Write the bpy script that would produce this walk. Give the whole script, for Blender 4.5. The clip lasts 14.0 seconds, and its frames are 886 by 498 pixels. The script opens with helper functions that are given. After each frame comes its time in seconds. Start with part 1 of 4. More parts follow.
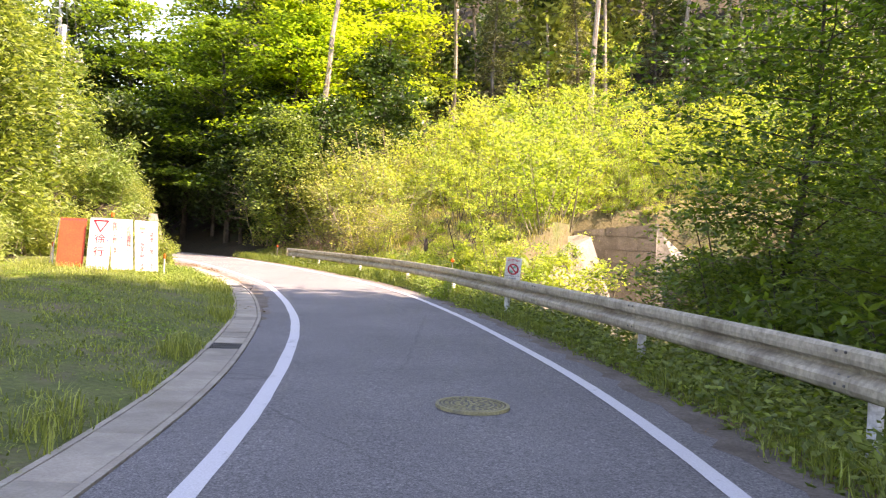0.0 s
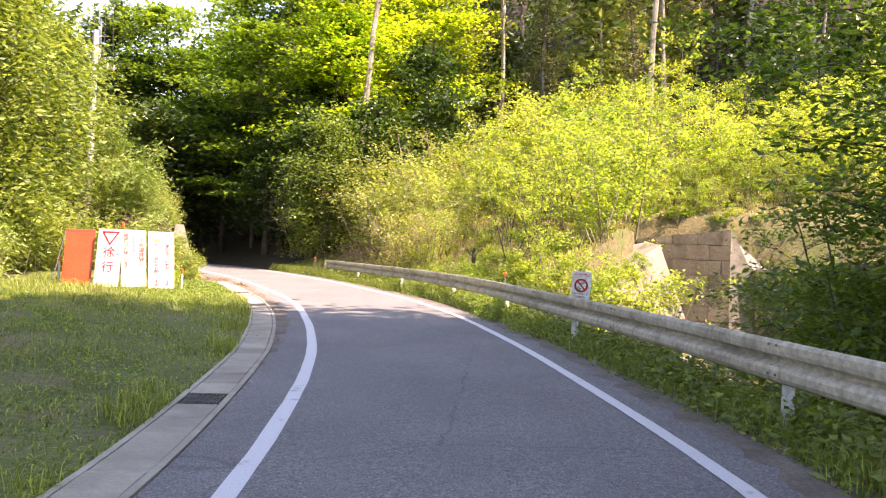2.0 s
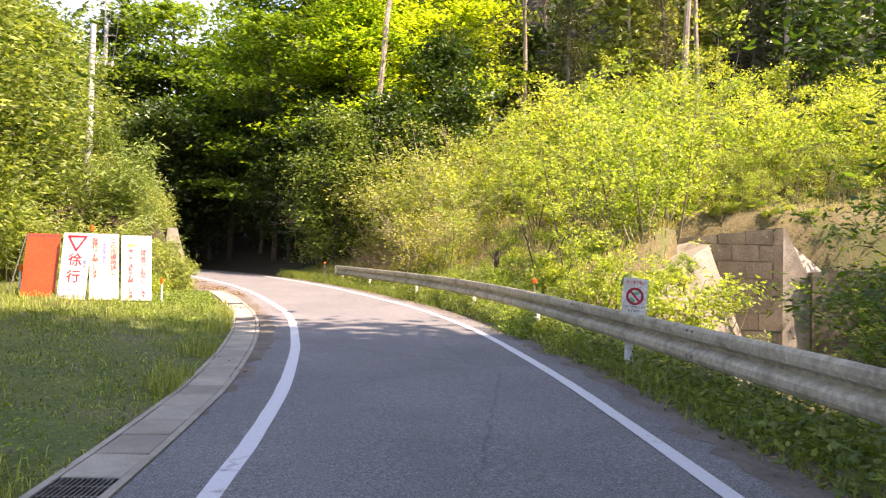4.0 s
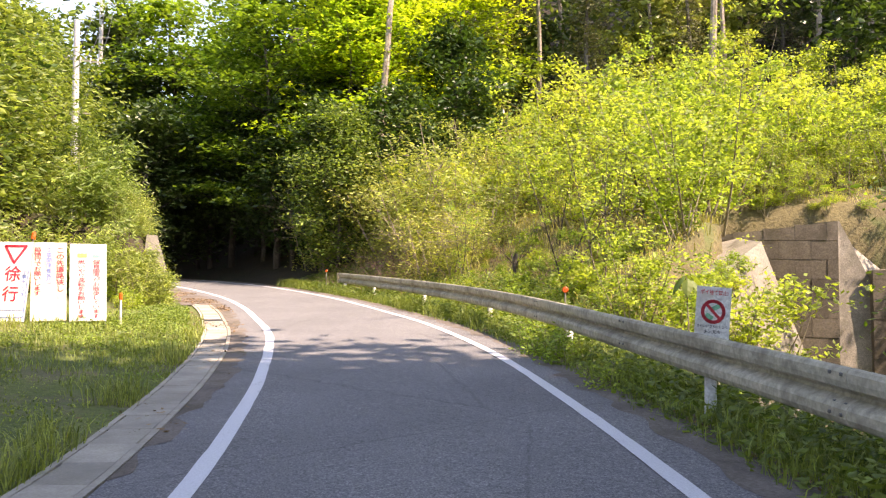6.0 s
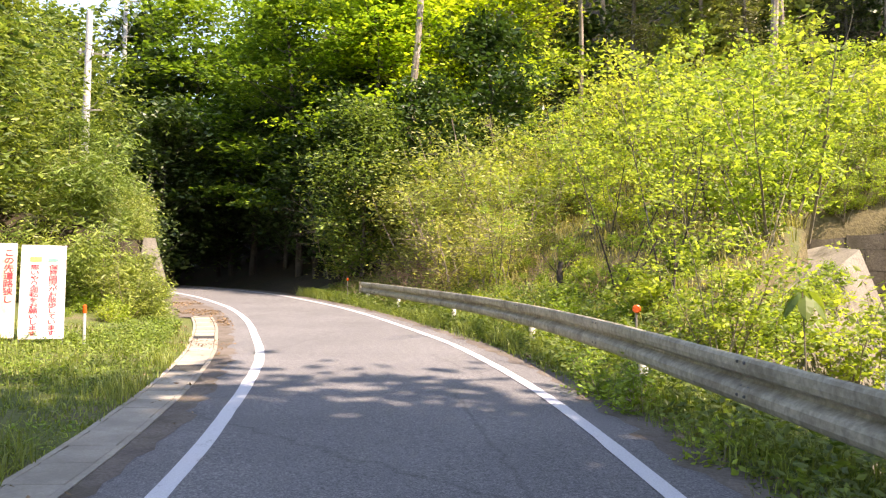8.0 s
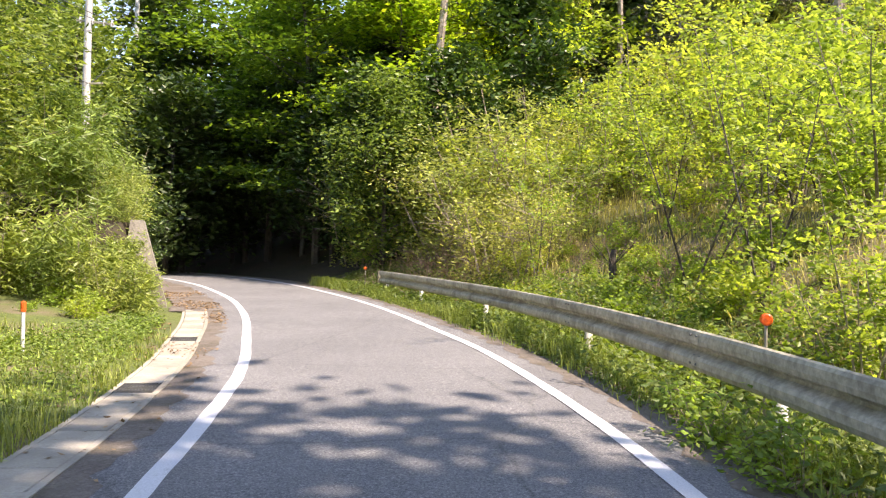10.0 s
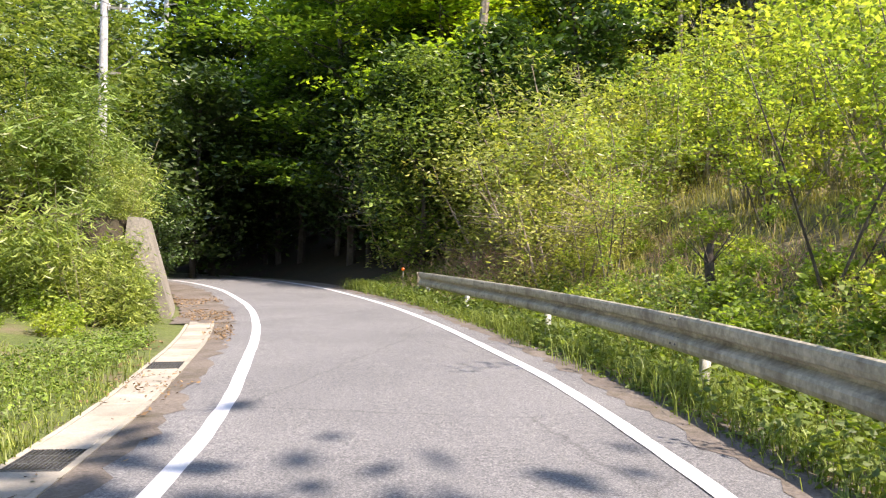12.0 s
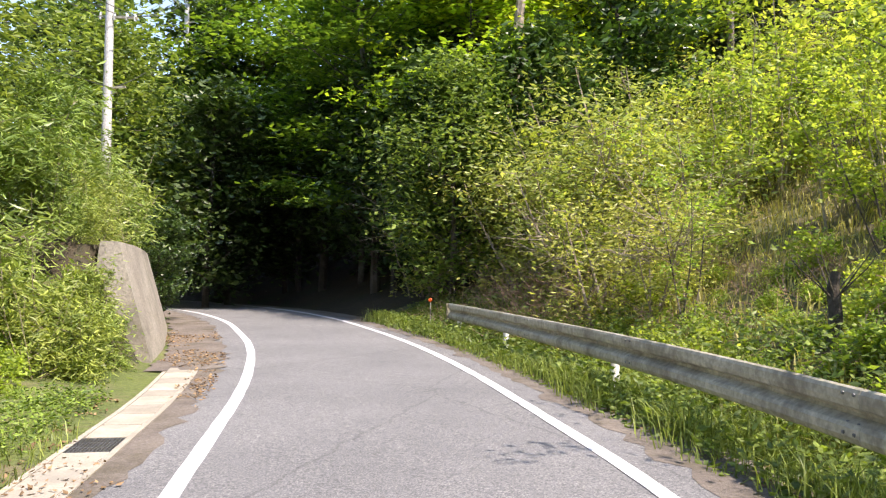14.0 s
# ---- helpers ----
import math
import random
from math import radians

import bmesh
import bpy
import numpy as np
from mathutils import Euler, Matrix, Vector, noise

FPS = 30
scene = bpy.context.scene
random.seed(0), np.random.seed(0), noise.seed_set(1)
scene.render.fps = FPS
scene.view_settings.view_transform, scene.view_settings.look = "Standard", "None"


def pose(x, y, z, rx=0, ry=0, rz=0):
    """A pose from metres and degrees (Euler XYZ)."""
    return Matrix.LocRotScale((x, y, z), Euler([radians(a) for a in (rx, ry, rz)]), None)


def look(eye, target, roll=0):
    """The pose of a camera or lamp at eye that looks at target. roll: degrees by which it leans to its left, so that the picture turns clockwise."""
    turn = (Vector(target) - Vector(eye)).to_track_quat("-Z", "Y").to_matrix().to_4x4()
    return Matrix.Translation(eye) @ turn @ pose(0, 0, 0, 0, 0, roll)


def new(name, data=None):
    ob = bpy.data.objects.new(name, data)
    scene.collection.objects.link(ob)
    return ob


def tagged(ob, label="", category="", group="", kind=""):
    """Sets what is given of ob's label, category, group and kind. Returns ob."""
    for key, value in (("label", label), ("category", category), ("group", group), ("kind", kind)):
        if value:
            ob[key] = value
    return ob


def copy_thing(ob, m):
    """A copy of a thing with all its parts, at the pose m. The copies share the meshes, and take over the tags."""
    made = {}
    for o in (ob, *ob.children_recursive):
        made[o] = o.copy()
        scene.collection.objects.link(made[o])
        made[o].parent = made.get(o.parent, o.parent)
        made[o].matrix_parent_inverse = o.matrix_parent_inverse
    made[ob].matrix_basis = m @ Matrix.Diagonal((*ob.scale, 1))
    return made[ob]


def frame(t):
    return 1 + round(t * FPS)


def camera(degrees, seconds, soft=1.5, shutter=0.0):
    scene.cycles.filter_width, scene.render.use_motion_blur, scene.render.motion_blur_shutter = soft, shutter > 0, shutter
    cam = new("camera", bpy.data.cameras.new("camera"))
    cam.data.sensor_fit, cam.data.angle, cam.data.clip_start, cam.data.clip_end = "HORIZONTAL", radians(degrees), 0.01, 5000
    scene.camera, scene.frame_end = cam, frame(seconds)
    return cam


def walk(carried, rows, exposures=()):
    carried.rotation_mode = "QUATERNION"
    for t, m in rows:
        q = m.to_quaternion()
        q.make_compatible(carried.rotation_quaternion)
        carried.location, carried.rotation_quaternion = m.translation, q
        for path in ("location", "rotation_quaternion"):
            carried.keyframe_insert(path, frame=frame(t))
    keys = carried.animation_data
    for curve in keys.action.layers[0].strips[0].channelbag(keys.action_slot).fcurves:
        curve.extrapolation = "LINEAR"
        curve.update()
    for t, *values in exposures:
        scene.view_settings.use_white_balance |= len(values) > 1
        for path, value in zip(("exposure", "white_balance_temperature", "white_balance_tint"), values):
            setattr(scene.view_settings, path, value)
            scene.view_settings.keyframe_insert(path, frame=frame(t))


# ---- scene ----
cam = camera(60.4, 14.0, 1.25)
METRES, EYE, TILT, LEAN, TURN = 20.0, 1.44, -0.4, -2.7, 0.0
ROWS = [
    (0.0, 0.0, 0.0, 0.0, -0.0, 0.0, 0.0),
    (0.5, 0.0013, 0.0341, 0.0005, 0.83, -0.09, -0.09),
    (1.0, 0.0004, 0.0728, 0.0011, 1.83, -0.05, -0.14),
    (1.5, -0.0011, 0.1069, 0.002, 2.71, 0.34, 0.11),
    (2.0, -0.004, 0.143, 0.0029, 3.57, 0.73, 0.48),
    (2.5, -0.0051, 0.1778, 0.0032, 4.11, 1.04, 0.81),
    (3.0, -0.0062, 0.2148, 0.0034, 4.53, 1.13, 0.88),
    (3.5, -0.0059, 0.2496, 0.0036, 4.85, 1.13, 0.9),
    (4.0, -0.0082, 0.2842, 0.0039, 5.23, 1.03, 1.04),
    (6.5, -0.0184, 0.4645, 0.0059, 6.67, 1.65, 2.43),
    (7.0, -0.0223, 0.5006, 0.0063, 7.14, 2.14, 2.43),
    (7.5, -0.0249, 0.5357, 0.006, 7.86, 2.34, 2.18),
    (8.0, -0.0296, 0.5713, 0.0063, 8.95, 2.13, 1.68),
    (10.5, -0.065, 0.7454, 0.01, 11.21, 1.08, 1.43),
    (11.0, -0.0722, 0.7825, 0.01, 11.93, 1.0, 1.47),
    (11.5, -0.0803, 0.8171, 0.0113, 12.89, 1.02, 1.67),
    (12.0, -0.0917, 0.852, 0.0113, 14.01, 1.21, 2.04),
    (12.5, -0.101, 0.8872, 0.0128, 14.85, 1.69, 2.54),
    (13.0, -0.1125, 0.9218, 0.0154, 15.48, 2.33, 2.74),
    (13.5, -0.1194, 0.9543, 0.0172, 15.84, 2.9, 2.65),
    (14.0, -0.1288, 0.9862, 0.0182, 16.28, 3.14, 2.2),
]
walk(cam, [(t, pose(0, 0, EYE, TILT, LEAN, TURN) @ pose(METRES * x, METRES * y, METRES * z, 90 + pitch, roll, yaw)) for t, x, y, z, yaw, pitch, roll in ROWS],
     exposures=[(0.0, 2.38, 8500, 34), (4.0, 2.02, 8500, 32), (8.0, 1.78, 8000, 26), (14.0, 1.50, 7000, 21)])

# ---- world, sun ----
SUN_TO = Vector((0.91, -0.34, 1.28)).normalized()
world = bpy.data.worlds.new("world")
scene.world = world
world.use_nodes = True
wn = world.node_tree
sky = wn.nodes.new("ShaderNodeTexSky")
sky.sky_type, sky.sun_disc, sky.dust_density = "NISHITA", False, 0.3
sky.sun_elevation = math.asin(SUN_TO.z)
sky.sun_rotation = math.atan2(SUN_TO.x, SUN_TO.y)
wn.links.new(sky.outputs[0], wn.nodes["Background"].inputs[0])
wn.nodes["Background"].inputs[1].default_value = 0.15
sun = new("sun", bpy.data.lights.new("sun", "SUN"))
sun.data.energy, sun.data.angle, sun.data.color = 3.6, radians(0.53), (1.0, 0.95, 0.85)
sun.matrix_world = look((30, -10, 40), Vector((30, -10, 40)) - SUN_TO)


# ---- materials ----
def shader(name):
    m = bpy.data.materials.new(name)
    m.use_nodes = True
    return m, m.node_tree.nodes, m.node_tree.links, m.node_tree.nodes["Principled BSDF"]


def noise_node(n, l, scale, detail=4.0, rough=0.6, coord=None):
    t = n.new("ShaderNodeTexNoise")
    t.inputs["Scale"].default_value, t.inputs["Detail"].default_value, t.inputs["Roughness"].default_value = scale, detail, rough
    if coord is not None:
        l.new(coord, t.inputs["Vector"])
    return t.outputs["Fac"]


def ramp(n, l, fac, stops):
    r = n.new("ShaderNodeValToRGB")
    while len(r.color_ramp.elements) < len(stops):
        r.color_ramp.elements.new(0.5)
    for e, (p, c) in zip(r.color_ramp.elements, stops):
        e.position, e.color = p, (*c, 1)
    l.new(fac, r.inputs[0])
    return r.outputs[0]


def mix(n, l, fac, a, b, mode="MIX"):
    m = n.new("ShaderNodeMix")
    m.data_type, m.blend_type = "RGBA", mode
    for sock, v in ((m.inputs[0], fac), (m.inputs[6], a), (m.inputs[7], b)):
        if hasattr(v, "is_linked"):
            l.new(v, sock)
        else:
            sock.default_value = v if isinstance(v, float) else (*v, 1)
    return m.outputs[2]


def bump(n, l, height, strength, dist, bsdf):
    b = n.new("ShaderNodeBump")
    b.inputs["Strength"].default_value, b.inputs["Distance"].default_value = strength, dist
    l.new(height, b.inputs["Height"])
    l.new(b.outputs[0], bsdf.inputs["Normal"])


def rough_surface(name, dark, light, scale, fine, rough=0.85, relief=0.4, dist=0.01, stain=None, stain_scale=0.6, metal=0.0, vary=0.0, grain=(0.62, 1.25)):
    """A surface with large patches, fine grain and relief; stain is a third colour in patches."""
    m, n, l, b = shader(name)
    co = n.new("ShaderNodeNewGeometry").outputs["Position"]
    big, small = noise_node(n, l, scale, 5, 0.65, co), noise_node(n, l, fine, 3, 0.7, co)
    c = ramp(n, l, big, [(0.3, dark), (0.7, light)])
    g = ramp(n, l, small, [(0.3, (grain[0],) * 3), (0.7, (grain[1],) * 3)])
    c = mix(n, l, 1.0, c, g, "MULTIPLY")
    if stain:
        f = ramp(n, l, noise_node(n, l, stain_scale, 6, 0.7, co), [(0.5, (0, 0, 0)), (0.68, (1, 1, 1))])
        c = mix(n, l, f, c, stain)
    if vary:
        r = n.new("ShaderNodeObjectInfo").outputs["Random"]
        c = mix(n, l, 1.0, c, ramp(n, l, r, [(0, (1 - vary,) * 3), (1, (1 + vary,) * 3)]), "MULTIPLY")
    l.new(c, b.inputs["Base Color"])
    b.inputs["Roughness"].default_value, b.inputs["Metallic"].default_value = rough, metal
    bump(n, l, small, relief, dist, b)
    return m


def leaf_material(name, dark, light, glow, through_light=0.45, gloss=0.5):
    """Leaves: colour varies leaf by leaf and plant by plant; part of the light goes through."""
    m, n, l, b = shader(name)
    isl = n.new("ShaderNodeNewGeometry").outputs["Random Per Island"]
    obj = n.new("ShaderNodeObjectInfo").outputs["Random"]
    c = ramp(n, l, isl, [(0.0, dark), (0.75, light), (1.0, tuple(min(1, v * 1.5) for v in light))])
    c = mix(n, l, 1.0, c, ramp(n, l, obj, [(0, (0.75, 0.85, 0.8)), (1, (1.25, 1.12, 1.1))]), "MULTIPLY")
    l.new(c, b.inputs["Base Color"])
    b.inputs["Roughness"].default_value = gloss
    t = n.new("ShaderNodeBsdfTranslucent")
    l.new(mix(n, l, 1.0, c, glow, "MULTIPLY"), t.inputs["Color"])
    ms = n.new("ShaderNodeMixShader")
    ms.inputs[0].default_value = through_light
    l.new(b.outputs[0], ms.inputs[1])
    l.new(t.outputs[0], ms.inputs[2])
    l.new(ms.outputs[0], n["Material Output"].inputs["Surface"])
    return m


def plain(name, color, rough=0.6, metal=0.0, dirt=0.25):
    return rough_surface(name, tuple(v * (1 - dirt) for v in color), color, 3.0, 40.0, rough, 0.1, 0.002, metal=metal)


def asphalt_material():
    m, n, l, b = shader("asphalt")
    co = n.new("ShaderNodeNewGeometry").outputs["Position"]
    grain = noise_node(n, l, 62, 3, 0.75, co)
    mid = noise_node(n, l, 22, 5, 0.8, co)
    big = noise_node(n, l, 0.5, 4, 0.6, co)
    c = ramp(n, l, big, [(0.3, (0.130, 0.131, 0.135)), (0.7, (0.174, 0.174, 0.177))])
    c = mix(n, l, 1.0, c, ramp(n, l, mid, [(0.3, (0.62, 0.62, 0.64)), (0.5, (1, 1, 1)), (0.68, (1.28, 1.27, 1.24))]), "MULTIPLY")
    c = mix(n, l, 1.0, c, ramp(n, l, grain, [(0.3, (0.40, 0.40, 0.41)), (0.5, (1, 1, 1)), (0.70, (2.0, 1.96, 1.86))]), "MULTIPLY")
    v = n.new("ShaderNodeTexVoronoi")
    v.feature = "DISTANCE_TO_EDGE"
    v.inputs["Scale"].default_value = 0.22
    w = n.new("ShaderNodeMix")
    w.data_type = "VECTOR"
    w.inputs[0].default_value = 0.12
    l.new(co, w.inputs[4])
    nz = n.new("ShaderNodeTexNoise")
    nz.inputs["Scale"].default_value = 3.0
    l.new(co, nz.inputs["Vector"])
    l.new(nz.outputs["Color"], w.inputs[5])
    l.new(w.outputs[1], v.inputs["Vector"])
    crack = ramp(n, l, v.outputs["Distance"], [(0.0, (0.55, 0.55, 0.55)), (0.0035, (1, 1, 1))])
    c = mix(n, l, 0.6, c, mix(n, l, 1.0, c, crack, "MULTIPLY"))
    l.new(c, b.inputs["Base Color"])
    b.inputs["Roughness"].default_value = 0.88
    bump(n, l, grain, 0.5, 0.006, b)
    return m


def line_material():
    m, n, l, b = shader("road_paint")
    co = n.new("ShaderNodeNewGeometry").outputs["Position"]
    grain, wear = noise_node(n, l, 70, 3, 0.7, co), noise_node(n, l, 2.2, 7, 0.75, co)
    c = mix(n, l, ramp(n, l, wear, [(0.60, (0, 0, 0)), (0.70, (1, 1, 1))]), (0.62, 0.63, 0.65), (0.22, 0.22, 0.22))
    c = mix(n, l, 1.0, c, ramp(n, l, grain, [(0.3, (0.8, 0.8, 0.8)), (0.6, (1.05, 1.05, 1.05))]), "MULTIPLY")
    l.new(c, b.inputs["Base Color"])
    b.inputs["Roughness"].default_value = 0.7
    bump(n, l, grain, 0.35, 0.004, b)
    return m


ASPHALT, PAINT = asphalt_material(), line_material()
CONCRETE = rough_surface("concrete_lid", (0.285, 0.255, 0.205), (0.40, 0.365, 0.30), 2.5, 45, 0.9, 0.35, 0.006, (0.26, 0.24, 0.20), 1.4, vary=0.16, grain=(0.84, 1.12))
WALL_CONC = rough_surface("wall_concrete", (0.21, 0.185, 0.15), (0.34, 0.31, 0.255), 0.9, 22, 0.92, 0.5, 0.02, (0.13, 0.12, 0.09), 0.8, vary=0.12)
# Stained concrete with a darker base that paints in the walls' shade.
WALL_SHADE_STAIN = rough_surface("shaded_stained_concrete", (0.085, 0.07, 0.05), (0.175, 0.148, 0.112), 0.8, 18, 0.92, 0.5, 0.02, (0.075, 0.065, 0.045), 1.1, vary=0.2)
LAWN = rough_surface("lawn_soil", (0.065, 0.10, 0.02), (0.15, 0.175, 0.045), 0.9, 14, 0.95, 0.9, 0.05, (0.17, 0.135, 0.085), 0.7)
HILL = rough_surface("hill_soil", (0.075, 0.062, 0.028), (0.18, 0.15, 0.07), 0.5, 9, 0.95, 0.8, 0.06, (0.08, 0.11, 0.03), 0.3)
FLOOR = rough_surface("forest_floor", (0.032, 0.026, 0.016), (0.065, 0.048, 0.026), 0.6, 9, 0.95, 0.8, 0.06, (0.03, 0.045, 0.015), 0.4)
DIRT = rough_surface("gravel_edge", (0.12, 0.10, 0.085), (0.21, 0.18, 0.15), 1.5, 30, 0.95, 0.8, 0.02, (0.09, 0.075, 0.05), 1.1)
RAIL = rough_surface("galvanised_rail", (0.35, 0.32, 0.235), (0.52, 0.48, 0.365), 1.6, 13, 0.62, 0.25, 0.004, (0.19, 0.165, 0.12), 1.9, metal=0.12)
POST = rough_surface("post_paint", (0.50, 0.52, 0.50), (0.66, 0.68, 0.66), 2.0, 20, 0.55, 0.15, 0.003, (0.36, 0.33, 0.27), 2.2)
STEEL = rough_surface("grate_steel", (0.13, 0.13, 0.13), (0.24, 0.24, 0.23), 3, 40, 0.55, 0.2, 0.003, metal=0.7)
IRON = rough_surface("cast_iron", (0.10, 0.10, 0.09), (0.17, 0.165, 0.14), 4, 50, 0.75, 0.3, 0.003, (0.20, 0.185, 0.11), 3.0, metal=0.2)
IRON_PAINT = rough_surface("worn_yellow_iron", (0.24, 0.225, 0.12), (0.36, 0.335, 0.18), 4, 50, 0.75, 0.3, 0.003, (0.16, 0.155, 0.12), 5.0)
BARK = rough_surface("bark", (0.05, 0.04, 0.03), (0.11, 0.09, 0.07), 1.4, 12, 0.95, 0.9, 0.03, (0.20, 0.19, 0.16), 1.0, vary=0.2)
PALE_BARK = rough_surface("pale_bark", (0.26, 0.21, 0.16), (0.46, 0.39, 0.31), 1.2, 10, 0.95, 0.9, 0.03, (0.13, 0.10, 0.07), 0.9, vary=0.2)
STEM = rough_surface("stem", (0.19, 0.16, 0.10), (0.36, 0.31, 0.21), 2, 20, 0.9, 0.5, 0.01, vary=0.2)
BRUSH = rough_surface("dry_brush", (0.25, 0.15, 0.105), (0.44, 0.29, 0.21), 3, 30, 0.95, 0.5, 0.01)
DEAD = rough_surface("dry_wood", (0.22, 0.17, 0.13), (0.40, 0.33, 0.26), 3, 30, 0.95, 0.5, 0.01)

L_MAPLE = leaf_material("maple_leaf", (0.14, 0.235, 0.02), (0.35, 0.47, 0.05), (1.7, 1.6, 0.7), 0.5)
# Same maple leaf darkened: shade on the left-hand trees put into the colour.
L_MAPLE_SHADED = leaf_material("shaded_maple_leaf", (0.05, 0.12, 0.015), (0.16, 0.26, 0.032), (1.6, 1.6, 0.7), 0.4)
L_DARK = leaf_material("evergreen_leaf", (0.020, 0.045, 0.012), (0.07, 0.115, 0.030), (1.4, 1.6, 0.6), 0.3, 0.38)
L_SHRUB = leaf_material("shrub_leaf", (0.13, 0.195, 0.030), (0.325, 0.41, 0.072), (1.6, 1.55, 0.8), 0.55)
L_FRESH = leaf_material("fresh_leaf", (0.11, 0.18, 0.025), (0.27, 0.37, 0.065), (1.6, 1.6, 0.8), 0.5)
L_OLIVE = leaf_material("olive_leaf", (0.15, 0.19, 0.04), (0.37, 0.41, 0.12), (1.5, 1.5, 0.8), 0.45, 0.4)
L_BANK = leaf_material("bank_leaf", (0.05, 0.10, 0.018), (0.21, 0.28, 0.055), (1.55, 1.55, 0.9), 0.42)
L_SASA = leaf_material("bamboo_grass_leaf", (0.11, 0.175, 0.03), (0.29, 0.36, 0.085), (1.3, 1.3, 0.6), 0.35, 0.4)
L_CEDAR = leaf_material("cedar_leaf", (0.045, 0.065, 0.018), (0.13, 0.14, 0.045), (1.2, 1.2, 0.6), 0.2)
L_RIGHT = leaf_material("streamside_leaf", (0.045, 0.095, 0.018), (0.115, 0.185, 0.035), (1.8, 1.9, 0.6), 0.45)
L_GRASS = leaf_material("grass_blade", (0.09, 0.14, 0.022), (0.24, 0.30, 0.07), (1.4, 1.4, 0.6), 0.35)
L_LAWN = leaf_material("lawn_blade", (0.075, 0.13, 0.016), (0.26, 0.33, 0.05), (1.3, 1.3, 0.6), 0.3)
L_WEED = leaf_material("weed_leaf", (0.06, 0.11, 0.020), (0.17, 0.235, 0.05), (1.5, 1.6, 0.6), 0.4)
L_STRAW = leaf_material("straw_grass", (0.24, 0.25, 0.06), (0.46, 0.42, 0.16), (1.3, 1.25, 0.7), 0.4, 0.6)
L_DRY = leaf_material("dead_leaf", (0.12, 0.065, 0.03), (0.30, 0.19, 0.10), (1.0, 0.9, 0.6), 0.1, 0.8)


# ---- mesh helpers ----
class Geo:
    """Gathers quads for one mesh."""

    def __init__(self):
        self.v, self.f, self.n = [], [], 0

    def add(self, v, f):
        v, f = np.asarray(v, float).reshape(-1, 3), np.asarray(f, int).reshape(-1, 4)
        self.v.append(v)
        self.f.append(f + self.n)
        self.n += len(v)
        return self

    def tube(self, pts, radii, sides=6, cap=False):
        p = np.asarray(pts, float)
        r = np.broadcast_to(np.asarray(radii, float), (len(p),))
        t = np.gradient(p, axis=0)
        t /= np.linalg.norm(t, axis=1, keepdims=True) + 1e-9
        ref = np.where(np.abs(t[:, 2:3]) > 0.9, [[1.0, 0, 0]], [[0, 0, 1.0]])
        a = np.cross(t, ref)
        a /= np.linalg.norm(a, axis=1, keepdims=True) + 1e-9
        b = np.cross(t, a)
        ang = np.arange(sides) * 2 * np.pi / sides
        ring = p[:, None] + r[:, None, None] * (np.cos(ang)[None, :, None] * a[:, None] + np.sin(ang)[None, :, None] * b[:, None])
        i, j = np.meshgrid(np.arange(len(p) - 1), np.arange(sides), indexing="ij")
        k = (j + 1) % sides
        self.add(ring, np.stack([i * sides + j, (i + 1) * sides + j, (i + 1) * sides + k, i * sides + k], -1))
        if cap:
            for end, row in ((p[0], ring[0]), (p[-1], ring[-1])):
                q = np.concatenate([row, end[None]])
                self.add(q, [[m, (m + 1) % sides, (m + 2) % sides, sides] for m in range(0, sides - 1, 2)])
        return self

    def box(self, m, sx, sy, sz):
        """A box of that size round the origin of the pose m."""
        c = np.array([(x, y, z) for z in (-1, 1) for y in (-1, 1) for x in (-1, 1)], float) * (sx / 2, sy / 2, sz / 2)
        a = np.array(m)
        return self.add(c @ a[:3, :3].T + a[:3, 3], [[0, 2, 3, 1], [4, 5, 7, 6], [0, 1, 5, 4], [2, 6, 7, 3], [0, 4, 6, 2], [1, 3, 7, 5]])

    def prism(self, low, high):
        """A solid between two loops of the same four corners."""
        v = np.concatenate([np.asarray(low, float), np.asarray(high, float)])
        return self.add(v, [[3, 2, 1, 0], [4, 5, 6, 7], [0, 1, 5, 4], [1, 2, 6, 5], [2, 3, 7, 6], [3, 0, 4, 7]])

    def leaves(self, p, size, width=0.5, tilt=0.6, hang=0.0, rng=None, fold=0.18):
        """Folded leaves at the places p: tilt spreads their normals from upright, hang lets tips droop."""
        n = len(p)
        az = rng.uniform(0, 2 * np.pi, n)
        nrm = np.stack([rng.normal(0, tilt, n), rng.normal(0, tilt, n), np.ones(n)], 1)
        nrm /= np.linalg.norm(nrm, axis=1, keepdims=True)
        way = np.stack([np.cos(az), np.sin(az), rng.normal(0, 0.25, n) - hang], 1)
        way -= (way * nrm).sum(1, keepdims=True) * nrm * (1 - min(hang, 1))
        way /= np.linalg.norm(way, axis=1, keepdims=True) + 1e-9
        side = np.cross(nrm, way)
        side /= np.linalg.norm(side, axis=1, keepdims=True) + 1e-9
        up = np.cross(way, side)
        s = (np.asarray(size) * rng.uniform(0.65, 1.35, n))[:, None]
        mid = p + way * s * 0.45 + up * s * fold
        q = np.stack([p, mid + side * s * width / 2, p + way * s, mid - side * s * width / 2], 1)
        q[:, 1] -= up * s * fold * 1.3
        q[:, 3] -= up * s * fold * 1.3
        return self.add(q, np.arange(4 * n).reshape(-1, 4))

    def blades(self, p, height, width, lean, rng):
        """Grass blades: tapered and bent."""
        n = len(p)
        az, h = rng.uniform(0, 2 * np.pi, n), (np.asarray(height) * rng.uniform(0.5, 1.3, n))[:, None]
        out = np.stack([np.cos(az), np.sin(az), 0 * az], 1)
        side = np.stack([-np.sin(az), np.cos(az), 0 * az], 1) * width * rng.uniform(0.6, 1.3, n)[:, None]
        k = (rng.uniform(0.2, 1.0, n) * lean)[:, None]
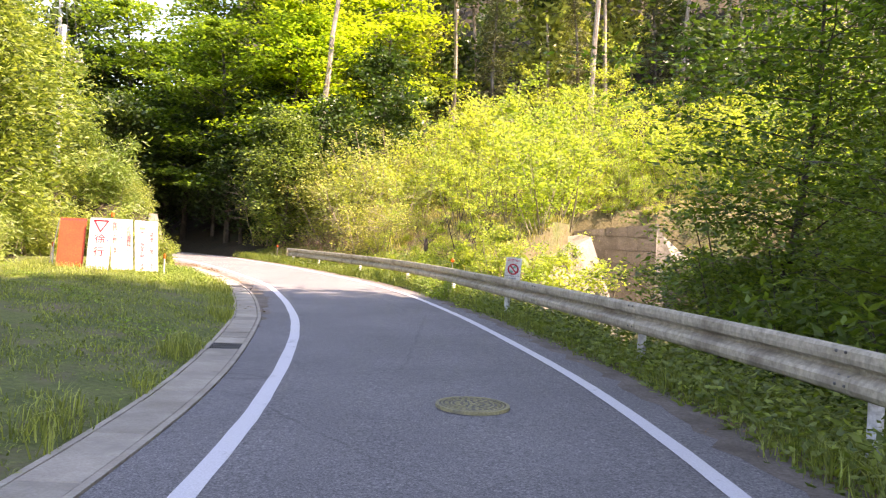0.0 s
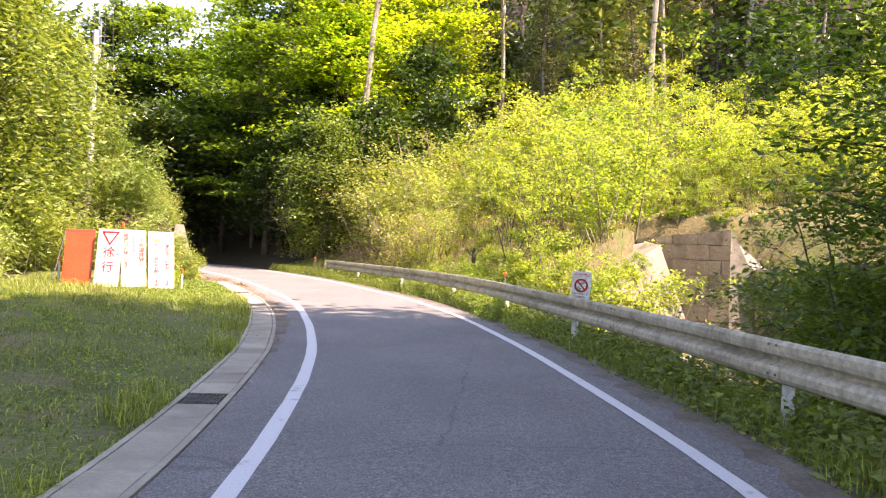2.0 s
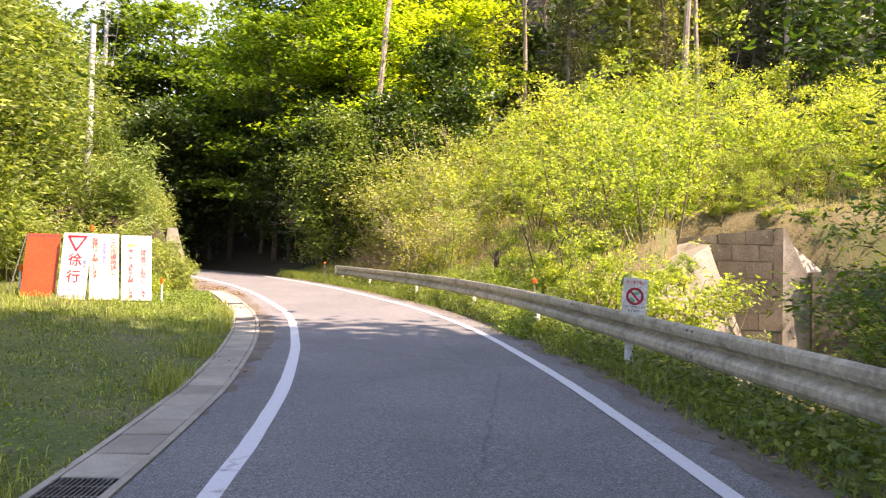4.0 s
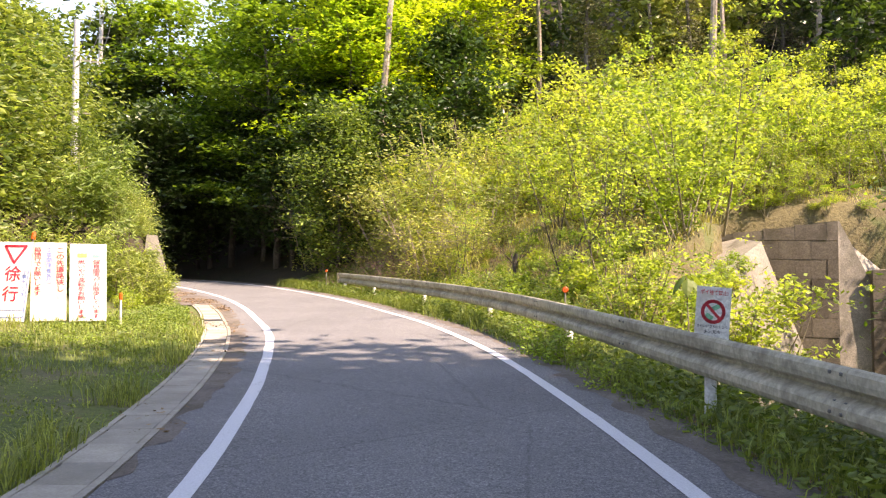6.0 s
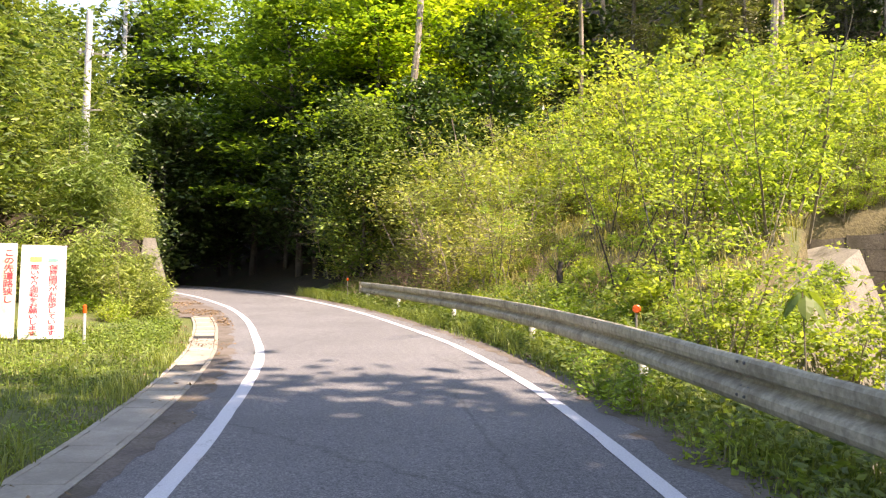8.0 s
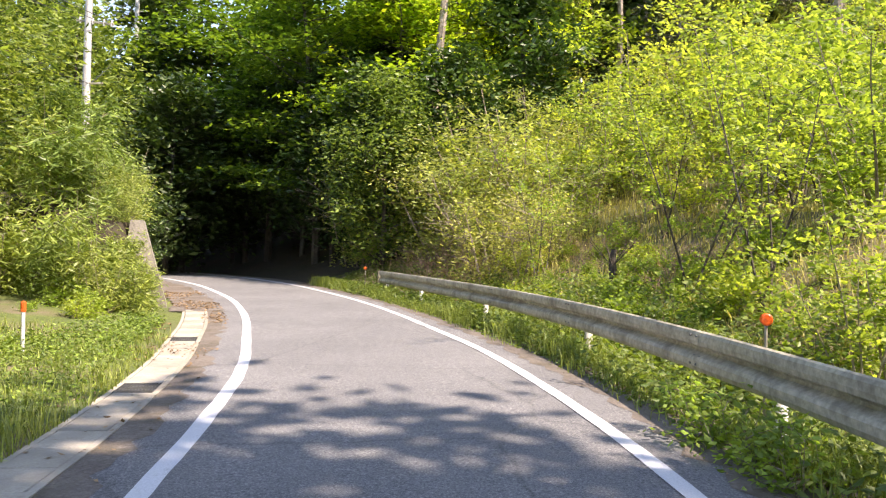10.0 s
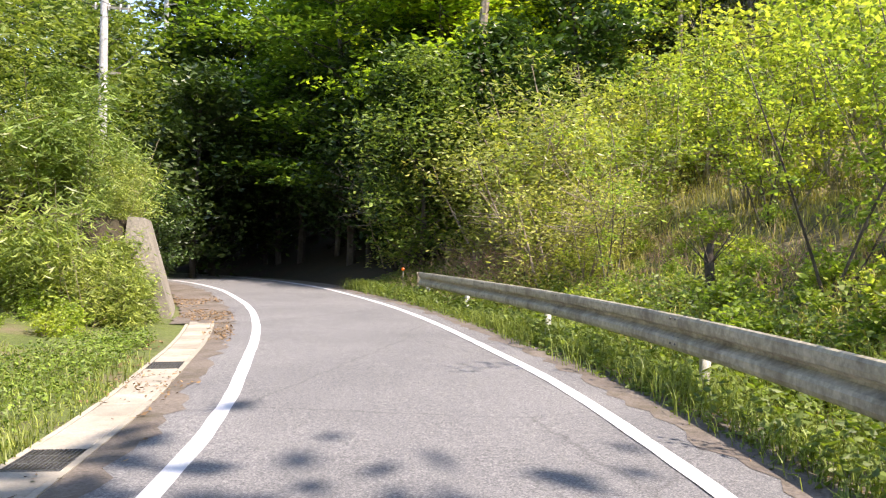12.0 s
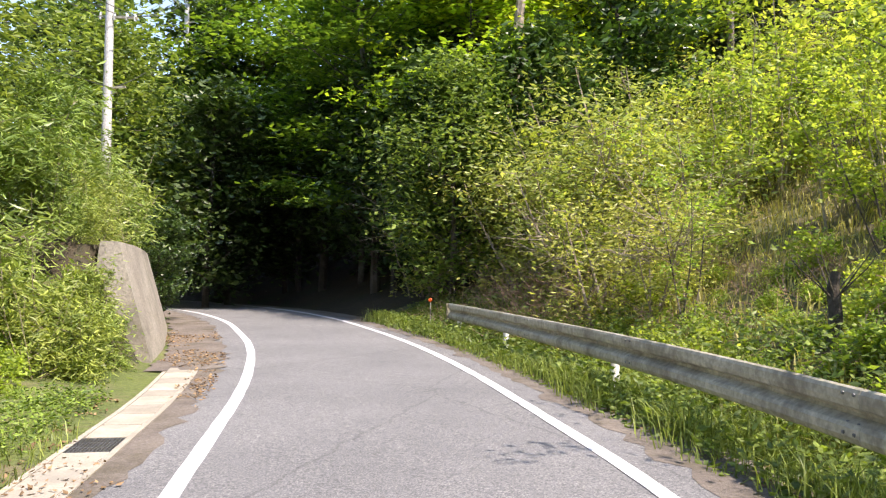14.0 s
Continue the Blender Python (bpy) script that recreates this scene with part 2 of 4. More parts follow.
        z = np.array([0, 0, 1.0])
        m = p + out * h * k * 0.3 + z * h * 0.6
        t = p + out * h * k + z * h * (1 - 0.25 * k)
        q = np.stack([p - side / 2, p + side / 2, m + side / 2.4, m - side / 2.4, t], 1).reshape(-1, 3)
        b = np.arange(n)[:, None] * 5
        self.add(q, np.concatenate([b + [[0, 1, 2, 3]], b + [[3, 2, 4, 4]]]))
        return self

    def mesh(self, name, mat, smooth=False):
        v, f = np.concatenate(self.v), np.concatenate(self.f)
        tri = f[:, 2] == f[:, 3]
        me = bpy.data.meshes.new(name)
        size = np.where(tri, 3, 4)
        start = np.concatenate([[0], np.cumsum(size)[:-1]])
        flat = f.ravel()[np.stack([np.ones(len(f), bool)] * 3 + [~tri], 1).ravel()]
        me.vertices.add(len(v))
        me.vertices.foreach_set("co", v.ravel())
        me.loops.add(len(flat))
        me.loops.foreach_set("vertex_index", flat)
        me.polygons.add(len(f))
        me.polygons.foreach_set("loop_start", start)
        me.polygons.foreach_set("loop_total", size)
        me.polygons.foreach_set("use_smooth", np.full(len(f), smooth))
        me.update(calc_edges=True)
        me.materials.append(mat)
        return me


def part(name, geo, mat, parent=None, label="", smooth=False):
    ob = new(name, geo if isinstance(geo, bpy.types.Mesh) else geo.mesh(name, mat, smooth))
    if parent is not None:
        ob.parent = parent
    if label:
        ob["label"] = label
    return ob


def bevelled_box(name, sx, sy, sz, bevel, mat):
    """A box with rounded edges as a mesh, resting on z = 0."""
    bm = bmesh.new()
    bmesh.ops.create_cube(bm, size=1.0, matrix=Matrix.Translation((0, 0, sz / 2)) @ Matrix.Diagonal((sx, sy, sz, 1)))
    bmesh.ops.bevel(bm, geom=bm.edges[:], offset=bevel, segments=1, affect="EDGES")
    me = bpy.data.meshes.new(name)
    bm.to_mesh(me)
    bm.free()
    me.materials.append(mat)
    return me


def smooth01(x):
    x = np.clip(x, 0, 1)
    return x * x * (3 - 2 * x)


def at(x, y, z, rz=0.0, scale=1.0):
    return pose(x, y, z, 0, 0, rz) @ Matrix.Scale(scale, 4)


# ---- the plan: the right edge line of the road, from behind the start to the bend ----
KNOTS = np.array([(1.95, -90), (1.95, -40), (1.93, -12), (1.92, 0), (1.86, 4.6), (1.60, 8.2), (0.98, 12.2), (0.21, 16.2), (-0.87, 20.5), (-2.45, 24.9),
                  (-3.96, 28.1), (-5.55, 31.2), (-7.62, 34.7), (-10.1, 38.3), (-13.2, 42.4), (-17.5, 46.9), (-23.3, 51.6), (-31, 55.7), (-42, 58.5), (-70, 60)])


def spline(knots, step=0.4):
    k = np.concatenate([[2 * knots[0] - knots[1]], knots, [2 * knots[-1] - knots[-2]]])
    out = []
    for i in range(1, len(k) - 2):
        m = max(2, int(np.linalg.norm(k[i + 1] - k[i]) / step))
        t = (np.arange(m) / m)[:, None]
        a, b, c, d = k[i - 1], k[i], k[i + 1], k[i + 2]
        out.append(0.5 * (2 * b + (c - a) * t + (2 * a - 5 * b + 4 * c - d) * t**2 + (3 * b - a - 3 * c + d) * t**3))
    p = np.concatenate(out + [k[-2][None]])
    s = np.concatenate([[0], np.cumsum(np.linalg.norm(np.diff(p, axis=0), axis=1))])
    n = int(s[-1] / step)
    g = np.linspace(0, s[-1], n)
    return np.stack([np.interp(g, s, p[:, 0]), np.interp(g, s, p[:, 1])], 1), g


PATH_P, PATH_S = spline(KNOTS)
PATH_T = np.gradient(PATH_P, axis=0)
PATH_T /= np.linalg.norm(PATH_T, axis=1, keepdims=True)
PATH_N = np.stack([PATH_T[:, 1], -PATH_T[:, 0]], 1)
S0 = np.interp(0, PATH_P[:, 1], PATH_S)


def lane(s):
    """The width between the two white lines."""
    return np.interp(s - S0, [0, 4, 8, 10, 12, 14, 17, 20, 22, 24, 27, 30, 34, 38, 46], [3.22, 3.27, 3.30, 3.27, 3.23, 3.25, 3.33, 3.43, 3.43, 3.39, 3.41, 3.34, 3.27, 3.2, 3.2])


def gut(s):
    """Where the gutter begins, left of the right line."""
    return np.interp(s - S0, [0, 12, 14.5, 17, 20, 24, 27, 30, 34], [3.85, 3.84, 3.86, 3.95, 4.06, 4.10, 4.12, 4.06, 4.05])


def rise(s):
    return np.interp(s - S0, [18, 30, 36, 42, 50, 62, 90], [0, 0.07, 0.13, 0.19, 0.21, 0.18, 0.1])


def road_z(d, s):
    return np.where(d < 0, 0.018, -0.03) * d + rise(s)


def on_path(s, d):
    """Plan places at s along the right line and d to its right."""
    s, d = np.broadcast_arrays(np.asarray(s, float), np.asarray(d, float))
    p = [np.interp(s, PATH_S, PATH_P[:, i]) + d * np.interp(s, PATH_S, PATH_N[:, i]) for i in (0, 1)]
    return np.stack(p, -1)


def path_coords(x, y):
    """s along the line and d to its right, for arrays of places."""
    q = np.stack([np.ravel(x), np.ravel(y)], 1).astype(float)
    s, d = np.empty(len(q)), np.empty(len(q))
    for i in range(0, len(q), 20000):
        c = q[i:i + 20000]
        j = (((c[:, None] - PATH_P[None, ::2]) ** 2).sum(-1)).argmin(1) * 2
        off = c - PATH_P[j]
        s[i:i + 20000] = PATH_S[j] + (off * PATH_T[j]).sum(1)
        lat = (off * PATH_N[j]).sum(1)
        d[i:i + 20000] = np.sign(lat) * np.maximum(np.abs(lat), np.linalg.norm(off, axis=1) * (np.abs((off * PATH_T[j]).sum(1)) > 1.2))
    return s.reshape(np.shape(x)), d.reshape(np.shape(x))


def ground_z(x, y):
    """The lie of the land."""
    x, y = np.asarray(x, float), np.asarray(y, float)
    s, d = path_coords(x, y)
    w = lane(s)
    wob = 0.5 * np.sin(x * 0.31 + 1.3) * np.cos(y * 0.27) + 0.25 * np.sin(x * 0.83 + y * 0.61)
    g = gut(s) + 0.5
    t = -(d + g)
    left = -0.085 + 0.34 * smooth01(t / 4.3) + 0.42 * np.clip(t - 6.2, 0, 20) + 0.12 * np.clip(t - 26, 0, 90)
    cut = -0.1 + 2.15 * smooth01((t - 0.75) / 0.6) + 0.22 * np.clip(t - 1.5, 0, 20) + 0.12 * np.clip(t - 22, 0, 90)
    c = smooth01((y - 29.2) / 1.4)
    left = left * (1 - c) + cut * c
    shoulder = -0.03 - 0.10 * smooth01((d - 0.8) / 0.8)
    stream = shoulder - np.minimum(2.0, 0.75 * np.clip(d - 1.9, 0, 9)) + 0.42 * np.clip(x - 13 - 0.35 * np.clip(y, 0, 40), 0, 45)
    saddle = 1 - 0.9 * smooth01((-x - 26) / 14)
    hill = shoulder + 0.45 * np.clip(y - 64, 0, 80) * (d > 0) * saddle + saddle * np.minimum(0.43 * np.clip(d - 1.7, 0, 110), 2.55 + 0.43 * np.clip(y - 35, 0, 110))
    edge = np.interp(x, [1.2, 3.6, 5.1, 5.7], [21.5, 26.8, 29.8, 36.5])
    h = smooth01((y - edge) / 1.0 + 0.5)
    right = stream * (1 - h) + hill * h
    out = np.where(d < -g, left + rise(s), np.where(d > 0.8, right + rise(s), road_z(d, s) - 0.04))
    far = smooth01((np.hypot(x, y - 20) - 14) / 20)
    return out + wob * 0.25 * far * (np.abs(d + 1.6) > 5)


# ---- ground: one sheet to the horizon ----
def axis(a, b, step, reach):
    core = np.arange(a, b + step / 2, step)
    grow = [step * 1.25 ** k for k in range(1, 40)]
    out = np.cumsum(grow)
    out = out[out < reach]
    return np.concatenate([(a - out)[::-1], core, b + out])


gx, gy = axis(-24, 24, 0.4, 1500), axis(-6, 64, 0.4, 1500)
GX, GY = np.meshgrid(gx, gy, indexing="ij")
gg = Geo()
ni, nj = GX.shape
ii, jj = np.meshgrid(np.arange(ni - 1), np.arange(nj - 1), indexing="ij")
gg.add(np.stack([GX, GY, ground_z(GX, GY)], -1), np.stack([ii * nj + jj, (ii + 1) * nj + jj, (ii + 1) * nj + jj + 1, ii * nj + jj + 1], -1))
gme = gg.mesh("ground", LAWN, True)
gme.materials.append(HILL)
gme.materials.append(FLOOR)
cx, cy = (GX[:-1, :-1] + GX[1:, 1:]) / 2, (GY[:-1, :-1] + GY[1:, 1:]) / 2
cs, cd = path_coords(cx, cy)
kind_ix = np.where(cd > 0.8, 1, 0)
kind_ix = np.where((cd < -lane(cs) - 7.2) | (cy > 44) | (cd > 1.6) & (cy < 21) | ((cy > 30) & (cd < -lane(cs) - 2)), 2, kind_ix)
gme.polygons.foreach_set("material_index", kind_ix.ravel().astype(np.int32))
ground = tagged(new("ground", gme), "grassy and leaf-strewn ground rising into wooded hills", "ground", kind="structure")


def ribbon(name, d0, d1, s0, s1, lift, mat, cols=2, edge0=0.0, edge1=0.0, step=0.4, seed=3):
    """A strip along the road between two offsets (numbers or functions of s); ragged edges where asked."""
    s = np.arange(s0, s1, step)
    r = np.random.default_rng(seed)
    a, b = (np.broadcast_to(e(s) if callable(e) else float(e), s.shape) for e in (d0, d1))
    a, b = a + r.normal(0, edge0, len(s)), b + r.normal(0, edge1, len(s))
    d = a[:, None] + (b - a)[:, None] * np.linspace(0, 1, cols)[None]
    p = on_path(s[:, None], d)
    v = np.concatenate([p, (road_z(d, s[:, None]) + lift)[..., None]], -1)
    i, j = np.meshgrid(np.arange(len(s) - 1), np.arange(cols - 1), indexing="ij")
    g = Geo().add(v, np.stack([i * cols + j, i * cols + j + 1, (i + 1) * cols + j + 1, (i + 1) * cols + j], -1))
    me = g.mesh(name, mat, True)
    return new(name, me)


SA, SB = 2.0, S0 + 72
tagged(ribbon("road", lambda s: -gut(s) + 0.01, 0.72, SA, SB, 0.0, ASPHALT, 9, 0.0, 0.05), "worn grey asphalt lane curving gently away", "road", kind="structure")
tagged(ribbon("road_line_left", lambda s: -lane(s) - 0.075, lambda s: -lane(s) + 0.075, SA, SB, 0.004, PAINT, 2, 0.003, 0.003), "worn white edge line painted on asphalt", "road line", kind="structure")
tagged(ribbon("road_line_right", -0.072, 0.072, SA, SB, 0.004, PAINT, 2, 0.003, 0.003, seed=4), "worn white edge line painted on asphalt", "road line", kind="structure")
tagged(ribbon("road_edge_dirt", 0.40, 1.25, SA, SB, 0.0035, DIRT, 4, 0.07, 0.05, 0.25, seed=5), "strip of dirt and old leaves beside the road", "road edge", kind="structure")
tagged(ribbon("gutter_dirt", lambda s: -gut(s) - 0.02, lambda s: -gut(s) + 0.28 * smooth01((s - S0 - 13) / 7), S0 + 13, SB, 0.0035, DIRT, 3, 0.0, 0.06, 0.25, seed=6), "dusty strip along the gutter", "road edge", kind="structure")
tagged(ribbon("bend_dirt", lambda s: -gut(s) - 0.75, lambda s: -gut(s) + 0.30, S0 + 33.7, SB, 0.012, DIRT, 5, 0.05, 0.07, 0.25, seed=8), "bare dusty verge below the wall", "road edge", kind="structure")

# ---- gutter: concrete channel with lids and steel grates ----
def build_gutter():
    s0, s1 = S0 - 4, S0 + 34
    g = tagged(new("gutter"), "concrete roadside gutter with lids and steel grates", "gutter", kind="structure")
    for a, b in ((0.0, 0.06), (0.475, 0.53)):
        geo = Geo()
        s = np.arange(s0, s1, 0.4)
        rows = []
        for d, z in ((-gut(s) - a, -0.10), (-gut(s) - a, 0.014), (-gut(s) - b, 0.014), (-gut(s) - b, -0.10)):
            p = on_path(s, d)
            rows.append(np.concatenate([p, (road_z(d, s) + z)[:, None]], 1))
        v = np.stack(rows, 1)
        i, j = np.meshgrid(np.arange(len(s) - 1), np.arange(3), indexing="ij")
        geo.add(v, np.stack([i * 4 + j, i * 4 + j + 1, (i + 1) * 4 + j + 1, (i + 1) * 4 + j], -1))
        part("rim", geo, CONCRETE, g)
    lid = bevelled_box("lid", 0.396, 0.566, 0.08, 0.007, CONCRETE)
    grate = Geo()
    for k in range(13):
        grate.box(Matrix.Translation((-0.195 + 0.0325 * k, 0, 0.055)), 0.008, 0.56, 0.05)
    for y in (-0.28, -0.1, 0.1, 0.28):
        grate.box(Matrix.Translation((0, y, 0.05)), 0.40, 0.012, 0.055)
    grate = grate.mesh("grate", STEEL)
    r = random.Random(4)
    s = s0 + 0.52
    where = [10.2, 21.9, 25.75]
    grates = [min(np.arange(s, s1, 0.6), key=lambda q: abs(on_path(q, -4.1)[1] - y)) for y in where]
    while s < s1:
        d = -float(gut(s)) - 0.268
        p, q = on_path(s, d), on_path(s + 0.1, d)
        turn = math.degrees(math.atan2(q[1] - p[1], q[0] - p[0])) - 90
        ob = new("x", grate if any(abs(s - k) < 0.05 for k in grates) else lid)
        ob.name = "grate" if ob.data is grate else "lid"
        ob.parent = g
        ob.matrix_basis = pose(p[0], p[1], float(road_z(d, s)) - 0.068 + r.uniform(-0.003, 0.004), r.uniform(-0.5, 0.5), r.uniform(-0.6, 0.6), turn + r.uniform(-0.6, 0.6))
        s += 0.6


build_gutter()


# ---- manhole cover ----
def build_manhole():
    thing = tagged(new("manhole_cover"), "round cast iron manhole cover with raised pattern in asphalt", "manhole cover")
    thing.location = (0.335, 6.86, 0.001)

    def disc(r0, r1, z, n=48):
        a = np.arange(n) * 2 * np.pi / n
        v = [np.stack([r * np.cos(a), r * np.sin(a), np.full(n, h)], 1) for r, h in ((r0, z), (r1, z), (r1, z - 0.03))]
        k = np.arange(n)
        m = (k + 1) % n
        return np.concatenate(v), np.concatenate([np.stack([k + o, k + o + n, m + o + n, m + o], 1) for o in (0, n)])
    part("frame", Geo().add(*disc(0.305, 0.335, 0.008)), IRON_PAINT, thing)
    lid = part("lid", Geo().add(*disc(0.0, 0.297, 0.005)), IRON, thing)
    pat = Geo()
    for r0, r1 in ((0.27, 0.285), (0.185, 0.2)):
        pat.add(*disc(r0, r1, 0.010))
    r = random.Random(2)
    for rad, n, size in ((0.235, 26, 0.034), (0.14, 14, 0.045), (0.07, 7, 0.04), (0.0, 1, 0.05)):
        for k in range(n):
            a = 2 * math.pi * k / n
            pat.box(pose(rad * math.cos(a), rad * math.sin(a), 0.007, 0, 0, math.degrees(a) + r.uniform(-20, 20)), size, size * 0.62, 0.008)
    part("raised_pattern", pat, IRON_PAINT, lid)


build_manhole()

# ---- guard rail ----
RAIL_K = np.array([(3.44, -24), (3.43, -14), (3.43, -6), (3.42, 0), (3.35, 2), (3.26, 4), (3.13, 6), (2.83, 8), (2.45, 10), (2.07, 12), (1.42, 15), (0.72, 18),
                   (-0.01, 21), (-0.92, 24), (-2.08, 27), (-3.48, 30), (-5.07, 33), (-6.7, 36), (-7.63, 37.54)])
RAIL_P, RAIL_S = spline(RAIL_K, 0.25)
RAIL_T = np.gradient(RAIL_P, axis=0)
RAIL_T /= np.linalg.norm(RAIL_T, axis=1, keepdims=True)
TOP = 0.80


def rail_at(s):
    p = [np.interp(s, RAIL_S, RAIL_P[:, i]) for i in (0, 1)]
    t = [np.interp(s, RAIL_S, RAIL_T[:, i]) for i in (0, 1)]
    return p, t


def rail_rise(s):
    return np.interp(s, [0, RAIL_S[-1] - 21, RAIL_S[-1]], [0, 0, 0.07])


def build_rail():
    rail = tagged(new("guard_rail"), "weathered galvanised steel w-beam guard rail on round posts", "guard rail")
    prof = [(o * 1.1, z * 1.1) for o, z in [(0.046, -0.006), (0.024, 0.0), (0.002, -0.010), (-0.012, -0.034), (-0.014, -0.085), (-0.006, -0.122), (0.060, -0.146), (0.072, -0.164), (0.066, -0.184),
            (0.004, -0.222), (-0.012, -0.248), (-0.014, -0.30), (0.0, -0.332), (0.034, -0.35)]]
    back = [(o + 0.006, z + (0.004 if z < -0.3 else -0.004 if z > -0.05 else 0)) for o, z in prof][::-1]
    loop = np.array(prof + back)
    m = len(loop)
    bolt = bevelled_box("bolt", 0.026, 0.03, 0.024, 0.005, STEEL)
    first = float(np.interp(9.85, RAIL_P[:, 1], RAIL_S))
    joints = list(np.arange(first - 20, RAIL_S[-1] - 1.0, 4.0)) + [RAIL_S[-1]]
    for a, b in zip(joints[:-1], joints[1:]):
        s = np.linspace(a - 0.12, b, 12)
        lift = np.where(np.arange(12) < 1, 0.004, 0.0)
        (px, py), (tx, ty) = rail_at(s)
        o = loop[None, :, 0] - lift[:, None]
        v = np.stack([px[:, None] + o * ty[:, None], py[:, None] - o * tx[:, None], TOP + rail_rise(s)[:, None] + np.broadcast_to(loop[None, :, 1], o.shape)], -1)
        i, j = np.meshgrid(np.arange(11), np.arange(m), indexing="ij")
        k = (j + 1) % m
        geo = Geo().add(v, np.stack([i * m + j, i * m + k, (i + 1) * m + k, (i + 1) * m + j], -1))
        for e in (0, 11):
            h = m // 2
            geo.add(v[e], [[q, q + 1, m - 2 - q, m - 1 - q] for q in range(h)])
        part("beam", geo, RAIL, rail)
        for z in (-0.06, -0.12, -0.255, -0.32):
            for ds in (-0.07, 0.05):
                (qx, qy), (ux, uy) = rail_at(a + ds)
                out = -0.014 if z in (-0.06, -0.32) else 0.022
                part("bolt", bolt, STEEL, rail).matrix_basis = pose(qx + out * uy, qy - out * ux, TOP + float(rail_rise(a)) + z, 0, 0, math.degrees(math.atan2(uy, ux)))
    post = Geo().tube([(0, 0, -1.0), (0, 0, 0.70), (0, 0, 0.715)], [0.057, 0.057, 0.03], 12)
    post = post.mesh("post", POST, True)
    bracket = bevelled_box("bracket", 0.09, 0.07, 0.30, 0.006, RAIL)
    for y in (-19.0, -14.8, -10.7, -6.6, -2.5, 1.6, 5.75, 9.9, 15.9, 20.4, 25.05, 29.8, 34.2, 37.3):
        s = float(np.interp(y, RAIL_P[:, 1], RAIL_S))
        (px, py), (tx, ty) = rail_at(s)
        ob = part("post", post, POST, rail)
        ob.location = (px + 0.19 * ty, py - 0.19 * tx, float(rail_rise(s)))
        br = part("bracket", bracket, RAIL, rail)
        br.matrix_basis = pose(px + 0.11 * ty, py - 0.11 * tx, TOP - 0.34 + float(rail_rise(s)), 0, 0, math.degrees(math.atan2(ty, tx)) - 90)
    end = Geo()
    (px, py), (tx, ty) = rail_at(RAIL_S[-1])
    a = np.linspace(-0.5 * np.pi, 0.5 * np.pi, 9)
    v = np.stack([[(px + 0.09 * np.cos(q) * tx + (0.03 + 0.09 * np.sin(q)) * ty, py + 0.09 * np.cos(q) * ty - (0.03 + 0.09 * np.sin(q)) * tx, z) for z in (TOP + 0.073, TOP - 0.318)] for q in a])
    end.add(v, [[2 * q, 2 * q + 2, 2 * q + 3, 2 * q + 1] for q in range(8)])
    part("end_cap", end, RAIL, rail, "rounded steel end cap")


build_rail()

ORANGE_R = plain("orange_reflector", (0.85, 0.13, 0.02), 0.25, dirt=0.1)
WHITE_P = plain("white_enamel", (0.72, 0.72, 0.70), 0.5)


def build_delineator(x, y, top, name="delineator"):
    d = tagged(new(name), "round orange reflector on a thin pole behind the rail", "delineator", "rail delineators")
    z0 = float(ground_z(np.array([x]), np.array([y]))[0])
    d.location = (x, y, z0 - 0.05)
    h = top - z0 + 0.05
    part("pole", Geo().tube([(0, 0, 0), (0, 0, h)], 0.014, 8), RAIL, d)
    a = np.arange(20) * 2 * np.pi / 20
    v = np.concatenate([np.stack([r * np.cos(a), np.full(20, yy), r * np.sin(a) + h], 1) for r, yy in ((0.0, -0.03), (0.04, -0.029), (0.05, -0.02), (0.05, 0.012), (0.0, 0.014))])
    k = np.arange(20)
    m = (k + 1) % 20
    part("reflector", Geo().add(v, np.concatenate([np.stack([k + o, m + o, m + o + 20, k + o + 20], 1) for o in (0, 20, 40, 60)])), ORANGE_R, d, "orange round reflector")


build_delineator(0.28, 20.75, 0.99)
build_delineator(-8.25, 38.05, 0.93)

# ---- signs ----
S_WHITE = rough_surface("sign_white", (0.70, 0.69, 0.65), (0.80, 0.80, 0.77), 1.5, 30, 0.55, 0.05, 0.001, (0.62, 0.56, 0.46), 1.6)
S_CREAM = rough_surface("sign_cream", (0.66, 0.58, 0.44), (0.76, 0.72, 0.60), 1.5, 30, 0.6, 0.05, 0.001, (0.52, 0.40, 0.28), 2.6)
S_ORANGE = rough_surface("sign_orange", (0.58, 0.060, 0.012), (0.70, 0.085, 0.018), 2.0, 25, 0.5, 0.05, 0.001)
T_RED = plain("letter_red", (0.72, 0.03, 0.05), 0.5, dirt=0.3)
T_BLUE = plain("letter_blue", (0.16, 0.24, 0.55), 0.5)
T_BLACK = plain("letter_black", (0.05, 0.05, 0.06), 0.6)
T_GREEN = plain("letter_green", (0.18, 0.55, 0.35), 0.6)
T_YELLOW = plain("print_yellow", (0.75, 0.70, 0.15), 0.6)
FRAME_M = plain("sign_frame_metal", (0.20, 0.20, 0.20), 0.5, 0.6)


